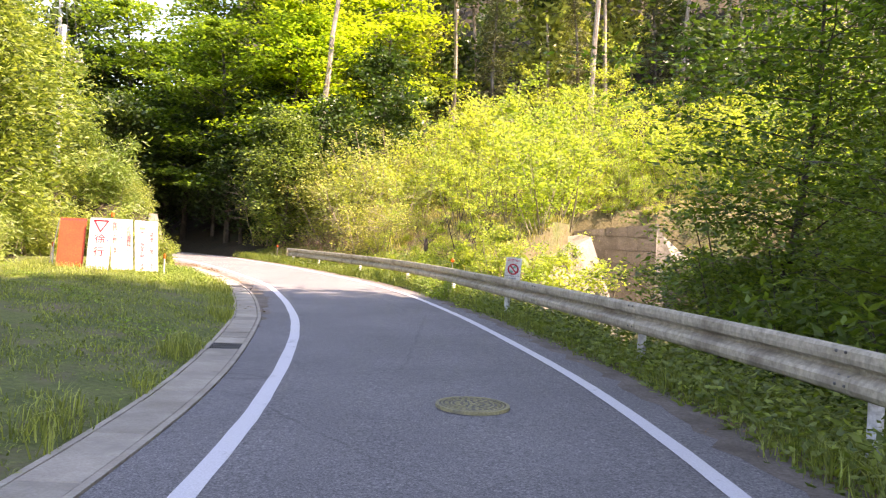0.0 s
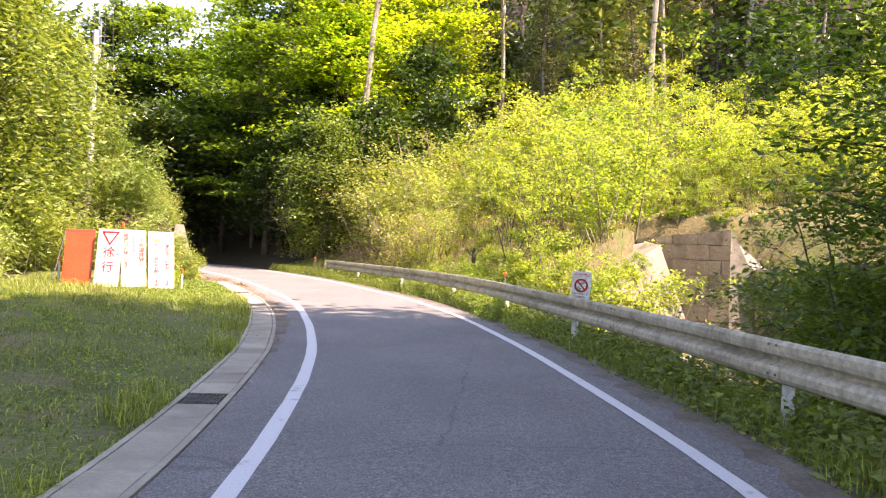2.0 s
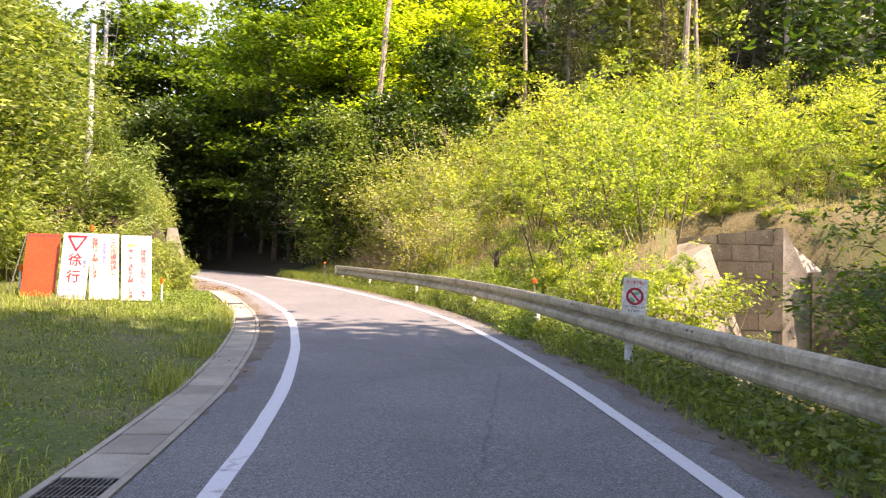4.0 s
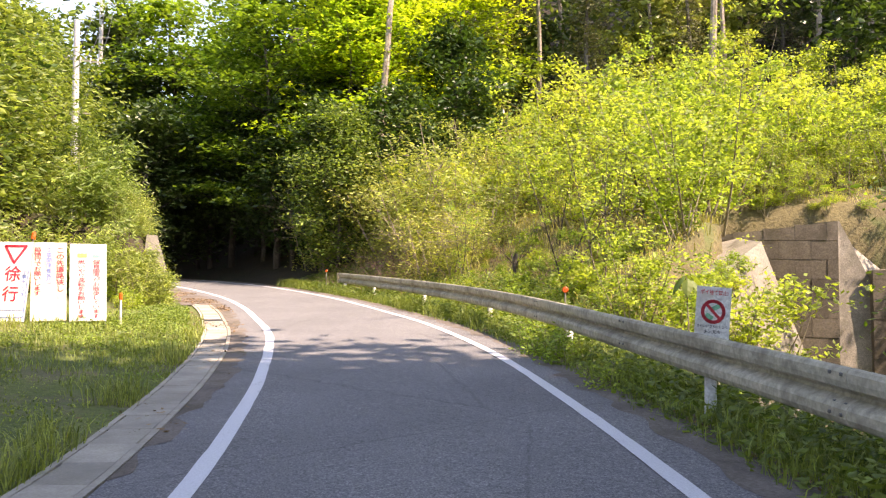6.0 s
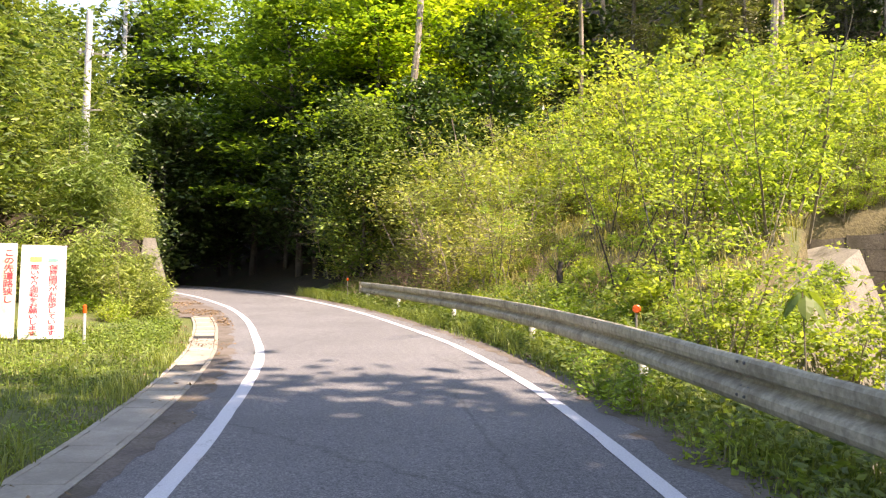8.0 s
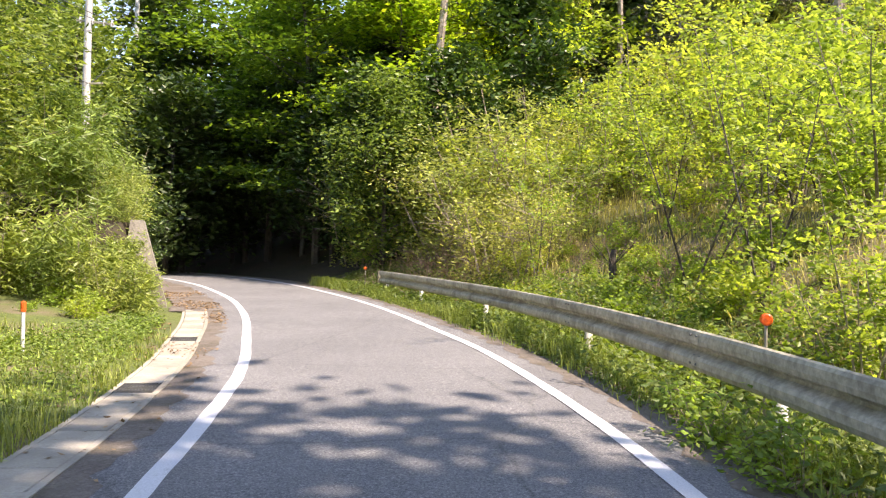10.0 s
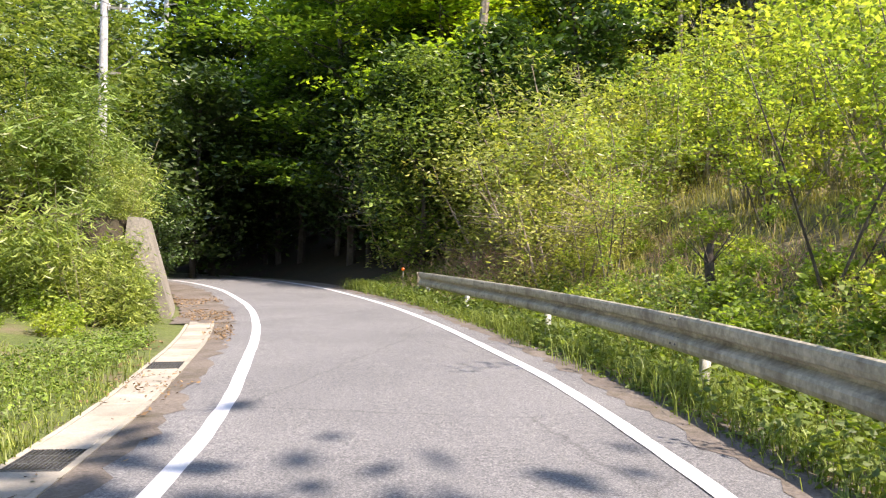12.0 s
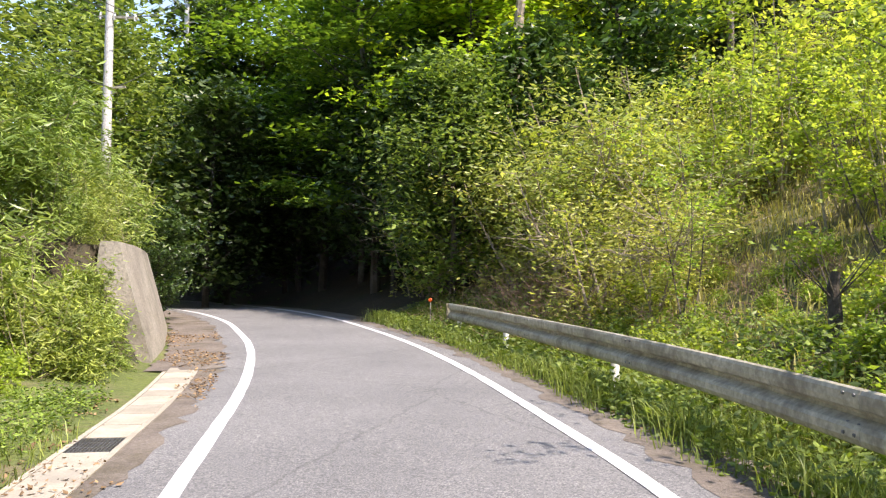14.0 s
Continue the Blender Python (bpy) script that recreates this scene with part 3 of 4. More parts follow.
def lettering(text, size, mat, parent, x, z, y=-0.014, spacing=1.0, squeeze=1.0):
    """Raised print on a sign's front, centred on x with its top at z."""
    cu = bpy.data.curves.new("lettering", "FONT")
    cu.body, cu.size, cu.align_x, cu.align_y, cu.space_line, cu.offset, cu.resolution_u = text, size, "CENTER", "TOP", spacing, 0.0, 2
    ob = bpy.data.objects.new("lettering", cu)
    scene.collection.objects.link(ob)
    bpy.context.view_layer.update()
    me = bpy.data.meshes.new_from_object(ob.evaluated_get(bpy.context.evaluated_depsgraph_get()))
    bpy.data.objects.remove(ob)
    bold = bmesh.new()
    for dx, dz in ((0, 0), (0.022, 0), (0, 0.018), (0.022, 0.018)):
        k = len(bold.verts)
        bold.from_mesh(me)
        bold.verts.ensure_lookup_table()
        for v in bold.verts[k:]:
            v.co += Vector((dx * size, dz * size, 0.0003 * (dx + dz > 0) + 0.004 * dx + 0.002 * dz))
    bold.to_mesh(me)
    bold.free()
    me.materials.clear()
    me.materials.append(mat)
    o = part("lettering", me, mat, parent)
    o.matrix_basis = pose(x, y, z, 90, 0, 0) @ Matrix.Diagonal((squeeze, 1, 1, 1))
    return o


def stroke(parent, name, pts, width, mat, y=-0.014):
    """A flat printed stroke through points in the sign's plane."""
    g = Geo()
    p = np.asarray(pts, float)
    for a, b in zip(p[:-1], p[1:]):
        t = (b - a) / np.linalg.norm(b - a)
        n = np.array([-t[1], t[0]]) * width / 2
        a2, b2 = a - t * width * 0.3, b + t * width * 0.3
        q = [a2 + n, a2 - n, b2 - n, b2 + n]
        g.add([(u, y, v) for u, v in q], [[0, 1, 2, 3]])
    return part(name, g, mat, parent)


def board(kind, label, x, y, z, turn, lean, w, h, mat, cat="road sign"):
    s = tagged(new(kind), label, cat, "roadworks signs")
    s.matrix_basis = pose(x, y, z, -lean, 0, turn)
    me = bevelled_box("panel", w, 0.012, h, 0.003, mat)
    part("panel", me, mat, s)
    for dx in (-w / 2 + 0.015, w / 2 - 0.015):
        part("frame_leg", Geo().box(Matrix.Translation((dx, 0.02, h / 2 - 0.04)), 0.022, 0.022, h + 0.1), FRAME_M, s)
    for zz in (0.06, h - 0.02):
        part("frame_bar", Geo().box(Matrix.Translation((0, 0.02, zz)), w, 0.02, 0.022), FRAME_M, s)
    return s


def build_signs():
    h = 1.5
    o = board("orange_sign", "leaning plain orange sign board in the grass", -10.50, 21.45, 0.22, 14, 14, 0.70, h, S_ORANGE)
    for k in range(9):
        g = Geo()
        x = -0.31 + k * 0.078
        g.add([(x, -0.008, h - 0.02), (x + 0.04, -0.008, h - 0.02), (x + 0.01, -0.008, h - 0.075), (x - 0.03, -0.008, h - 0.075)], [[0, 3, 2, 1]])
        part("stripe", g, T_BLACK, o)
    part("support_leg", Geo().tube([(-0.38, 0.02, 1.45), (-0.42, -0.42, 0.09)], 0.012, 6), T_BLACK, o)
    a = board("slow_sign", "white sign board with red triangle and red characters", -9.72, 21.45, 0.25, 10, 13, 0.60, h, S_WHITE)
    stroke(a, "triangle", [(-0.19, 1.42), (0.19, 1.42), (0, 1.10), (-0.19, 1.42), (0, 1.42)], 0.045, T_RED)
    lettering("徐\n行", 0.30, T_RED, a, 0, 1.02, spacing=1.25)
    stroke(a, "rule", [(-0.27, 0.22), (0.27, 0.22)], 0.012, T_BLUE)
    stroke(a, "rule", [(-0.27, 0.08), (0.27, 0.08)], 0.012, T_BLUE)
    for x in (-0.275, 0.275):
        stroke(a, "rule", [(x, 0.08), (x, 0.95)], 0.012, T_BLUE)
    lettering("\n".join("工事中につき"), 0.085, T_BLUE, a, 0.21, 0.95, spacing=0.95)
    part("lamp_post", Geo().tube([(0.27, 0.03, 1.3), (0.27, 0.03, 1.58)], 0.014, 6), FRAME_M, a)
    part("warning_lamp", Geo().tube([(0.27, 0.03, 1.56), (0.27, 0.03, 1.6), (0.27, 0.03, 1.68), (0.27, 0.03, 1.71)], [0.035, 0.04, 0.036, 0.006], 10), ORANGE_R, a, "orange warning lamp")
    b = board("narrow_road_sign", "faded cream sign board with red and blue writing", -9.15, 21.80, 0.25, 34, 13, 0.60, h, S_CREAM)
    lettering("\n".join("この先道路狭し"), 0.126, T_RED, b, 0.19, 1.40, spacing=0.98, squeeze=1.2)
    lettering("\n".join("工事関係者各位"), 0.105, T_BLUE, b, 0.0, 1.40, spacing=0.96)
    lettering("\n".join("最徐行でお願いします"), 0.096, T_RED, b, -0.19, 1.40, spacing=0.965, squeeze=1.35)
    c = board("kindergarten_sign", "white sign board with two columns of red writing", -8.58, 22.15, 0.23, 33, 13, 0.64, h, S_WHITE)
    lettering("\n".join("保育園児がお散歩しています"), 0.092, T_RED, c, 0.14, 1.18, spacing=0.95, squeeze=1.5)
    lettering("\n".join("思いやり運転をお願いします"), 0.092, T_RED, c, -0.12, 1.18, spacing=0.95, squeeze=1.5)
    stroke(c, "picture", [(-0.17, 1.27), (-0.05, 1.27)], 0.08, T_YELLOW)
    stroke(c, "picture", [(0.08, 1.26), (0.19, 1.26)], 0.05, T_GREEN)
    # no-littering sign on its own stake behind the rail
    n = tagged(new("no_littering_sign"), "white no-littering sign with red prohibition ring behind the rail", "sign")
    n.matrix_basis = pose(1.52, 16.45, 0.69, -3, 4.5, 4)
    part("panel", bevelled_box("panel", 0.345, 0.006, 0.52, 0.002, S_WHITE), S_WHITE, n)
    part("stake", Geo().tube([(0, 0.025, -1.1), (0, 0.025, 0.53)], 0.018, 8), FRAME_M, n)
    ang = np.linspace(0, 2 * np.pi, 33)
    stroke(n, "prohibition_ring", np.stack([0.105 * np.cos(ang), 0.27 + 0.105 * np.sin(ang)], 1), 0.034, T_RED, -0.006)
    stroke(n, "prohibition_bar", [(-0.075, 0.345), (0.075, 0.195)], 0.03, T_RED, -0.0075)
    stroke(n, "picture", [(-0.06, 0.23), (-0.015, 0.205)], 0.05, T_GREEN, -0.005)
    stroke(n, "picture", [(0.0, 0.30), (0.05, 0.33)], 0.045, T_GREEN, -0.005)
    lettering("ポイ捨て禁止!", 0.052, T_RED, n, 0, 0.485, -0.006, squeeze=0.86)
    lettering("きれいなまちにしよう", 0.031, T_BLACK, n, 0, 0.135, -0.006)
    lettering("多治見市", 0.038, T_BLACK, n, 0, 0.085, -0.006, squeeze=1.1)
    # small stakes with orange tops by the sign boards
    for x, y in ((-8.35, 22.9), (-11.2, 21.9)):
        st = tagged(new("marker_stake"), "white stake with an orange top in the grass", "stake", "marker stakes")
        st.location = (x, y, float(ground_z(np.array([x]), np.array([y]))[0]) - 0.05)
        part("shaft", Geo().tube([(0, 0, 0), (0, 0, 0.60)], 0.025, 8), WHITE_P, st)
        part("top", Geo().tube([(0, 0, 0.58), (0, 0, 0.70), (0, 0, 0.72)], [0.034, 0.034, 0.01], 8), ORANGE_R, st, "orange top")


build_signs()


# ---- concrete walls ----
def stone_wall(name, label, a, b, z0, za, zb, batter, course, length, depth=0.5, category="retaining wall", mat=None, ragged=0.0):
    """A wall of coursed blocks from plan point a to b: a core with proud blocks, joints between them."""
    mat = mat or WALL_CONC
    wall = tagged(new(name), label, category, kind="structure")
    a, b = np.array(a, float), np.array(b, float)
    n = np.array([(b - a)[1], -(b - a)[0]]) / np.linalg.norm(b - a)
    L = np.linalg.norm(b - a)
    back = lambda u, z: a + (b - a) * u / L - n * batter * (z - z0)

    def corner(u, z, o=0.0):
        q = back(u, z) + n * o
        return (q[0], q[1], z)
    core = Geo().prism([corner(0, z0, -0.016), corner(L, z0, -0.016), corner(L, z0, -depth), corner(0, z0, -depth)],
                       [corner(0, za, -0.016), corner(L, zb, -0.016), corner(L, zb, -depth), corner(0, za, -depth)])
    part("core", core, mat, wall)
    r = random.Random(name)
    z, row = z0, 0
    while z < max(za, zb):
        u = -length * (0.5 if row % 2 else 0.0)
        while u < L:
            u0, u1 = max(u, 0) + 0.007, min(u + length, L) - 0.007
            top = za + (zb - za) * (u0 + u1) / 2 / L
            z1 = min(z + course, top) - 0.007
            if u1 - u0 > 0.08 and z1 - z > 0.06:
                o = r.uniform(0.0, 0.022) + ragged * r.random()
                low = [corner(u0, z + 0.007, o), corner(u1, z + 0.007, o), corner(u1, z + 0.007, -0.1), corner(u0, z + 0.007, -0.1)]
                high = [corner(u0, z1, o), corner(u1, z1, o), corner(u1, z1, -0.1), corner(u0, z1, -0.1)]
                part("block", Geo().prism(low, high), mat, wall)
            u += length
        z += course
        row += 1
    return wall


def build_walls():
    # Block and low walls carry painted shade; the sloping slabs do not.
    stone_wall("retaining_wall_block", "stained concrete block wall above the stream, shade in its colour", (5.9, 34.45), (9.5, 33.8), -2.2, 2.30, 2.76, 0.10, 0.62, 0.95, 2.2, mat=WALL_SHADE_STAIN)
    # sloped end of that wall, in the sun
    g = Geo().prism([(9.51, 33.82, -2.2), (11.95, 33.9, -2.2), (15.8, 36.5, -2.2), (9.51, 36.5, -2.2)], [(9.56, 34.33, 2.77), (9.66, 34.36, 2.77), (9.95, 36.4, 2.8), (9.56, 36.4, 2.8)])
    w = tagged(new("wall_end"), "sunlit sloping concrete end of the block wall", "retaining wall", kind="structure")
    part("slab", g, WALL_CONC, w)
    stone_wall("retaining_wall_low", "low stained concrete wall beside the stream, coloured dark as shaded", (10.45, 33.68), (19.2, 32.7), -2.2, 1.18, 2.15, 0.06, 0.62, 1.1, 0.6, mat=WALL_SHADE_STAIN)
    # sloping apron at the near side
    g = Geo().prism([(1.8, 22.4, -2.2), (6.95, 27.9, -2.2), (7.1, 31.0, -2.2), (1.8, 31.0, -2.2)], [(2.0, 24.2, 0.1), (5.50, 28.4, 1.95), (5.6, 31, 2.1), (2.0, 31, 1.2)])
    w = tagged(new("stream_apron"), "sunlit sloping concrete apron above the stream", "retaining wall", kind="structure")
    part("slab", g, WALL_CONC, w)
    # wall along the inside of the bend
    wall = tagged(new("retaining_wall_bend"), "leaning concrete retaining wall along the bend", "retaining wall", kind="structure")
    s0 = float(np.interp(30.9, PATH_P[:, 1], PATH_S)) + 3.0
    s = np.arange(s0, s0 + 32, 0.8)
    rows = []
    for base, z in ((1.60, -0.3), (1.68, 0.1), (2.22, 2.10), (2.52, 2.11), (2.8, -0.3)):
        d = -lane(s) - base
        top = z if z < 1 else z + 0.0 * s
        rows.append(np.concatenate([on_path(s, d), np.broadcast_to(top, s.shape)[:, None]], 1))
    v = np.stack(rows, 1)
    i, j = np.meshgrid(np.arange(len(s) - 1), np.arange(4), indexing="ij")
    g = Geo().add(v, np.stack([i * 5 + j, (i + 1) * 5 + j, (i + 1) * 5 + j + 1, i * 5 + j + 1], -1))
    g.add(v[0], [[0, 1, 2, 3], [0, 3, 4, 4]])
    part("slab", g, WALL_CONC, wall)


build_walls()


# ---- utility pole with wires ----
def build_poles():
    POLE = rough_surface("pole_concrete", (0.42, 0.42, 0.40), (0.55, 0.54, 0.52), 1, 20, 0.85, 0.2, 0.005)
    tops = []
    for x, y, zt in ((-21.5, 42.0, 12.5), (-31.0, 60.0, 21.5)):
        z0 = float(ground_z(np.array([x]), np.array([y]))[0])
        p = tagged(new("utility_pole"), "tall round concrete utility pole with wires", "utility pole", "utility poles")
        p.location = (x, y, z0 - 0.3)
        h = zt - z0 + 0.3
        part("shaft", Geo().tube([(0, 0, 0), (0.1, 0, h)], [0.19, 0.13], 14), POLE, p)
        part("cross_arm", Geo().box(Matrix.Translation((0.4, 0, h - 1.9)) @ pose(0, 0, 0, 0, 8, 0), 1.7, 0.08, 0.08), RAIL, p)
        part("cross_arm", Geo().box(Matrix.Translation((0.3, 0, h - 4.4)), 1.0, 0.07, 0.07), RAIL, p)
        for dx in (-0.3, 0.3, 0.8, 1.15):
            part("insulator", Geo().tube([(dx, 0, h - 1.95 - 0.14 * dx), (dx, 0, h - 1.7 - 0.14 * dx), (dx, 0, h - 1.68 - 0.14 * dx)], [0.05, 0.04, 0.01], 8), WHITE_P, p)
        tops.append(Vector((x, y, zt - 1.8)))
    for k, dz in ((-0.3, 0), (0.5, -0.05), (1.1, -0.1), (0.2, -2.6)):
        a, b = tops[0] + Vector((k, 0, dz)), tops[1] + Vector((k, 0, dz))
        for u, v in ((a, b), (a, a + Vector((-6, -45, 4)))):
            t = np.linspace(0, 1, 14)[:, None]
            pts = np.array(u) * (1 - t) + np.array(v) * t - np.array([0, 0, 1.0]) * 4 * t * (1 - t) * 0.7
            part_w = Geo().tube(pts, 0.014, 5)
            tagged(part("overhead_wire", part_w, T_BLACK), "thin black overhead wire between poles", "wire", "overhead wires")


build_poles()

# ---- plants ----
def curve_pts(a, way, length, n, rise, rng, wob=0.05):
    """A bending limb: starts at a along way, rises or droops."""
    p, d = [np.array(a, float)], np.array(way, float)
    for k in range(n):
        d = d + np.array([0, 0, rise]) + rng.normal(0, wob, 3)
        d /= np.linalg.norm(d)
        p.append(p[-1] + d * length / n)
    return np.array(p)


def make_tree(name, label, seed, h, r0, base, crown, limbs, count, leaf, width, bark, leaf_mat, flat=0.35, tilt=0.5, rise=0.02, up=0.5, profile="round",
              clusters=6, cl=0.3, hang=0.0, lean=(0, 0), category="tree", group="", stems=1):
    """A tree or bush: tapered trunks with limbs, and leaves in clusters along the limbs."""
    rng = np.random.default_rng(seed)
    t = tagged(new(name), label, category, group)
    wood, tufts = Geo(), []
    for st in range(stems):
        az0 = rng.uniform(0, 6.28)
        way = np.array([lean[0], lean[1], 1.0]) + (np.array([np.cos(az0), np.sin(az0), 0]) * rng.uniform(0.25, 0.7) if stems > 1 else 0)
        way /= np.linalg.norm(way)
        hh = h * (rng.uniform(0.65, 1.05) if stems > 1 else 1)
        tr = curve_pts((rng.normal(0, 0.12) * (stems > 1), rng.normal(0, 0.12) * (stems > 1), -0.25), way, hh, 10, 0.03 if stems > 1 else 0.01, rng, 0.035)
        wood.tube(tr, r0 * np.linspace(1, 0.16, 11) ** 0.9, 7 if stems == 1 else 5)
        for k in range(max(1, limbs // stems)):
            u = base + (1 - base) * ((k + rng.uniform(0, 1)) / max(1, limbs // stems)) ** 0.9
            u = min(u, 0.98)
            v = (u - base) / (1 - base)
            prof = {"round": np.sin(np.pi * (0.18 + 0.78 * v)), "cone": 1.05 - 0.95 * v, "flat": 0.55 + 0.5 * v}[profile]
            f = u * 10
            i = min(int(f), 9)
            o = tr[i] + (tr[i + 1] - tr[i]) * (f - i)
            az = k * 2.4 + rng.normal(0, 0.5) + seed
            w = np.array([np.cos(az), np.sin(az), up + rng.normal(0, 0.2)])
            L = crown * prof * rng.uniform(0.65, 1.2)
            lp = curve_pts(o, w / np.linalg.norm(w), L, 5, rise, rng, 0.09)
            wood.tube(lp, max(r0 * 0.30 * (1 - 0.6 * u), 0.007) * np.linspace(1, 0.15, 6), 4)
            for c in range(clusters):
                q = 0.35 + 0.68 * (c + rng.uniform(0, 1)) / clusters
                f2 = min(q, 1.0) * 5
                i2 = min(int(f2), 4)
                cc = lp[i2] + (lp[i2 + 1] - lp[i2]) * (f2 - i2)
                off = rng.normal(0, 1, 3) * (L * 0.16, L * 0.16, L * 0.05)
                tufts.append((cc + off, cl * rng.uniform(0.6, 1.3) * (0.7 + 0.3 * L / max(crown, 0.01))))
                if c % 3 == 0:
                    wood.tube([cc, cc + off * 0.6, cc + off], [0.012, 0.008, 0.004], 3)
    part("trunk", wood, bark, t)
    c = np.array([q for q, _ in tufts])
    rad = np.array([q for _, q in tufts])
    pick = rng.choice(len(c), count, p=rad**2 / (rad**2).sum())
    p = c[pick] + rng.normal(0, 1, (count, 3)) * rad[pick][:, None] * np.array([1, 1, flat])
    p[:, 2] = np.maximum(p[:, 2], 0.03)
    part("crown", Geo().leaves(p, leaf, width, tilt, hang, rng), leaf_mat, t)
    return t


def gz(x, y):
    return float(ground_z(np.array([float(x)]), np.array([float(y)]))[0])


def scatter(variants, places, seed, lo=0.8, hi=1.25, sink=0.05):
    """Sets copies of the variants at the places; each variant itself takes the first ones."""
    r = random.Random(seed)
    for k, pl in enumerate(places):
        x, y = pl[0], pl[1]
        sc = pl[2] if len(pl) > 2 else r.uniform(lo, hi)
        m = at(x, y, gz(x, y) - sink, r.uniform(0, 360), sc)
        if k < len(variants):
            variants[k].matrix_basis = m
        else:
            copy_thing(variants[r.randrange(len(variants))], m)


def spots(seed, n, x0, x1, y0, y1, ok, gap=1.0):
    r, out, tries = random.Random(seed), [], 0
    while len(out) < n and tries < n * 60:
        tries += 1
        x, y = r.uniform(x0, x1), r.uniform(y0, y1)
        s, d = path_coords(np.array([x]), np.array([y]))
        if ok(x, y, float(s[0]), float(d[0])) and all((x - a) ** 2 + (y - b) ** 2 > gap * gap for a, b in out):
            out.append((x, y))
    return out


def is_hill(x, y):
    return y > np.interp(x, [1.2, 3.4, 4.6, 5.6, 6], [22.2, 27.2, 29.6, 37.4, 37.8])


# bright shrubs on the hillside
shrubs = [make_tree("shrub", "light yellow-green shrub with thin arching stems on the hillside", 11 + k, 3.9 + 0.5 * (k % 3), 0.034, 0.12, 1.35, 22, 1600, 0.152, 0.55, STEM, L_SHRUB,
                    0.55, 0.7, 0.0, 0.8, "flat", 4, 0.19, category="shrub", group="hillside shrubs", stems=5) for k in range(4)]
hill_spots = spots(5, 64, -4, 24, 22, 52, lambda x, y, s, d: is_hill(x, y) and d > (7.0 if y < 38 and x < 3.4 else 5.2) and x > -5.0 + (y - 36) * 0.4, 1.9)
hill_spots += [(2.5, 24.2, 0.7), (3.4, 25.2, 0.85), (1.9, 23.0, 0.6), (4.2, 26.1, 0.9), (1.5, 22.3, 0.5), (4.9, 26.9, 0.85), (3.4, 27.4, 0.7), (4.5, 27.5, 0.62), (4.9, 28.4, 0.75), (5.3, 31.4, 0.95), (5.2, 33.2, 0.95), (6.0, 38.0, 0.55), (6.6, 38.4, 0.65), (7.9, 38.5, 0.6), (9.2, 38.7, 0.62), (10.6, 38.9, 0.55), (7.1, 39.9, 0.85), (8.7, 40.1, 0.85), (10.3, 40.5, 0.85), (11.9, 40.9, 0.85), (13.5, 41.0, 0.9), (15.2, 41.2, 0.9), (12.4, 39.2, 0.5), (17.0, 41.5, 0.9)] + [(6.0 + 0.7 * k, 36.9 + 0.3 * (k % 3), 0.42 + 0.1 * (k % 2)) for k in range(7)]
scatter(shrubs, hill_spots, 1, 0.75, 1.25)
low = [make_tree("low_bush", "low leafy bush in bright spring green", 31 + k, 1.2, 0.02, 0.05, 0.8, 14, 720, 0.145, 0.55, STEM, (L_SHRUB, L_FRESH)[k % 2], 0.7, 0.8, 0.0, 0.7, "round", 4, 0.2,
                 category="bush", group="low bushes", stems=5) for k in range(4)]
low_left = spots(16, 12, -12, -8, 26.5, 31.5, lambda x, y, s, d: -float(gut(s)) - 3.4 < d < -float(gut(s)) - 1.6, 0.55)
low_left = [(x, y, 0.4 + 0.25 * (k % 3) / 2) for k, (x, y) in enumerate(low_left)]
low_left += [(x, y, 0.45 + 0.4 * ((3 * k) % 7) / 7) for k, (x, y) in enumerate(spots(28, 20, -5.5, 1.5, 27, 33.5, lambda x, y, s, d: 2.5 < d < 4.6, 0.7))]
low_left += [(x, y, 0.35 + 0.5 * ((7 * k) % 10) / 10) for k, (x, y) in enumerate(spots(18, 46, -5.5, 3, 24, 33.5, lambda x, y, s, d: is_hill(x, y) and 2.2 < d < 5.5, 0.55))]
low_left += [(6.1 + 0.62 * k, 37.0 + 0.35 * (k % 3), 0.6 + 0.25 * (k % 2)) for k in range(10)] + [(12.6, 37.6, 0.5), (14.2, 37.9, 0.6), (16.0, 38.2, 0.7)]
scatter(low, low_left + [(-8.25, 22.55, 0.42), (-8.6, 22.9, 0.5)] + spots(6, 26, -9, 14, 20, 42, lambda x, y, s, d: is_hill(x, y) and (2.1 if y < 27 else 3.1) < d < 6.5, 0.8), 2, 0.6, 1.3)
# bushes rooted on the sloping apron
r = random.Random(44)
for k in range(20):
    u, v = 0.04 + 0.70 * (k % 10) / 9, 0.35 + 0.6 * (k // 10) + r.uniform(-0.15, 0.05)
    foot = Vector((1.8, 22.4, -2.2)).lerp(Vector((6.95, 27.9, -2.2)), u).lerp(Vector((2.0, 24.2, 0.1)).lerp(Vector((5.50, 28.4, 1.95)), u), v)
    copy_thing(low[k % 4], at(foot.x, foot.y, foot.z - 0.05, r.uniform(0, 360), r.uniform(0.75, 1.15)))
olive = [make_tree("olive_shrub", "dense grey-green shrub with slender pale stems", 41 + k, 4.6, 0.05, 0.04, 1.9, 30, 2200, 0.165, 0.36, DEAD, L_OLIVE, 0.7, 0.8, 0.0, 0.7, "round", 5, 0.34,
                   hang=0.3, category="shrub", group="grey-green shrubs", stems=5) for k in range(3)]
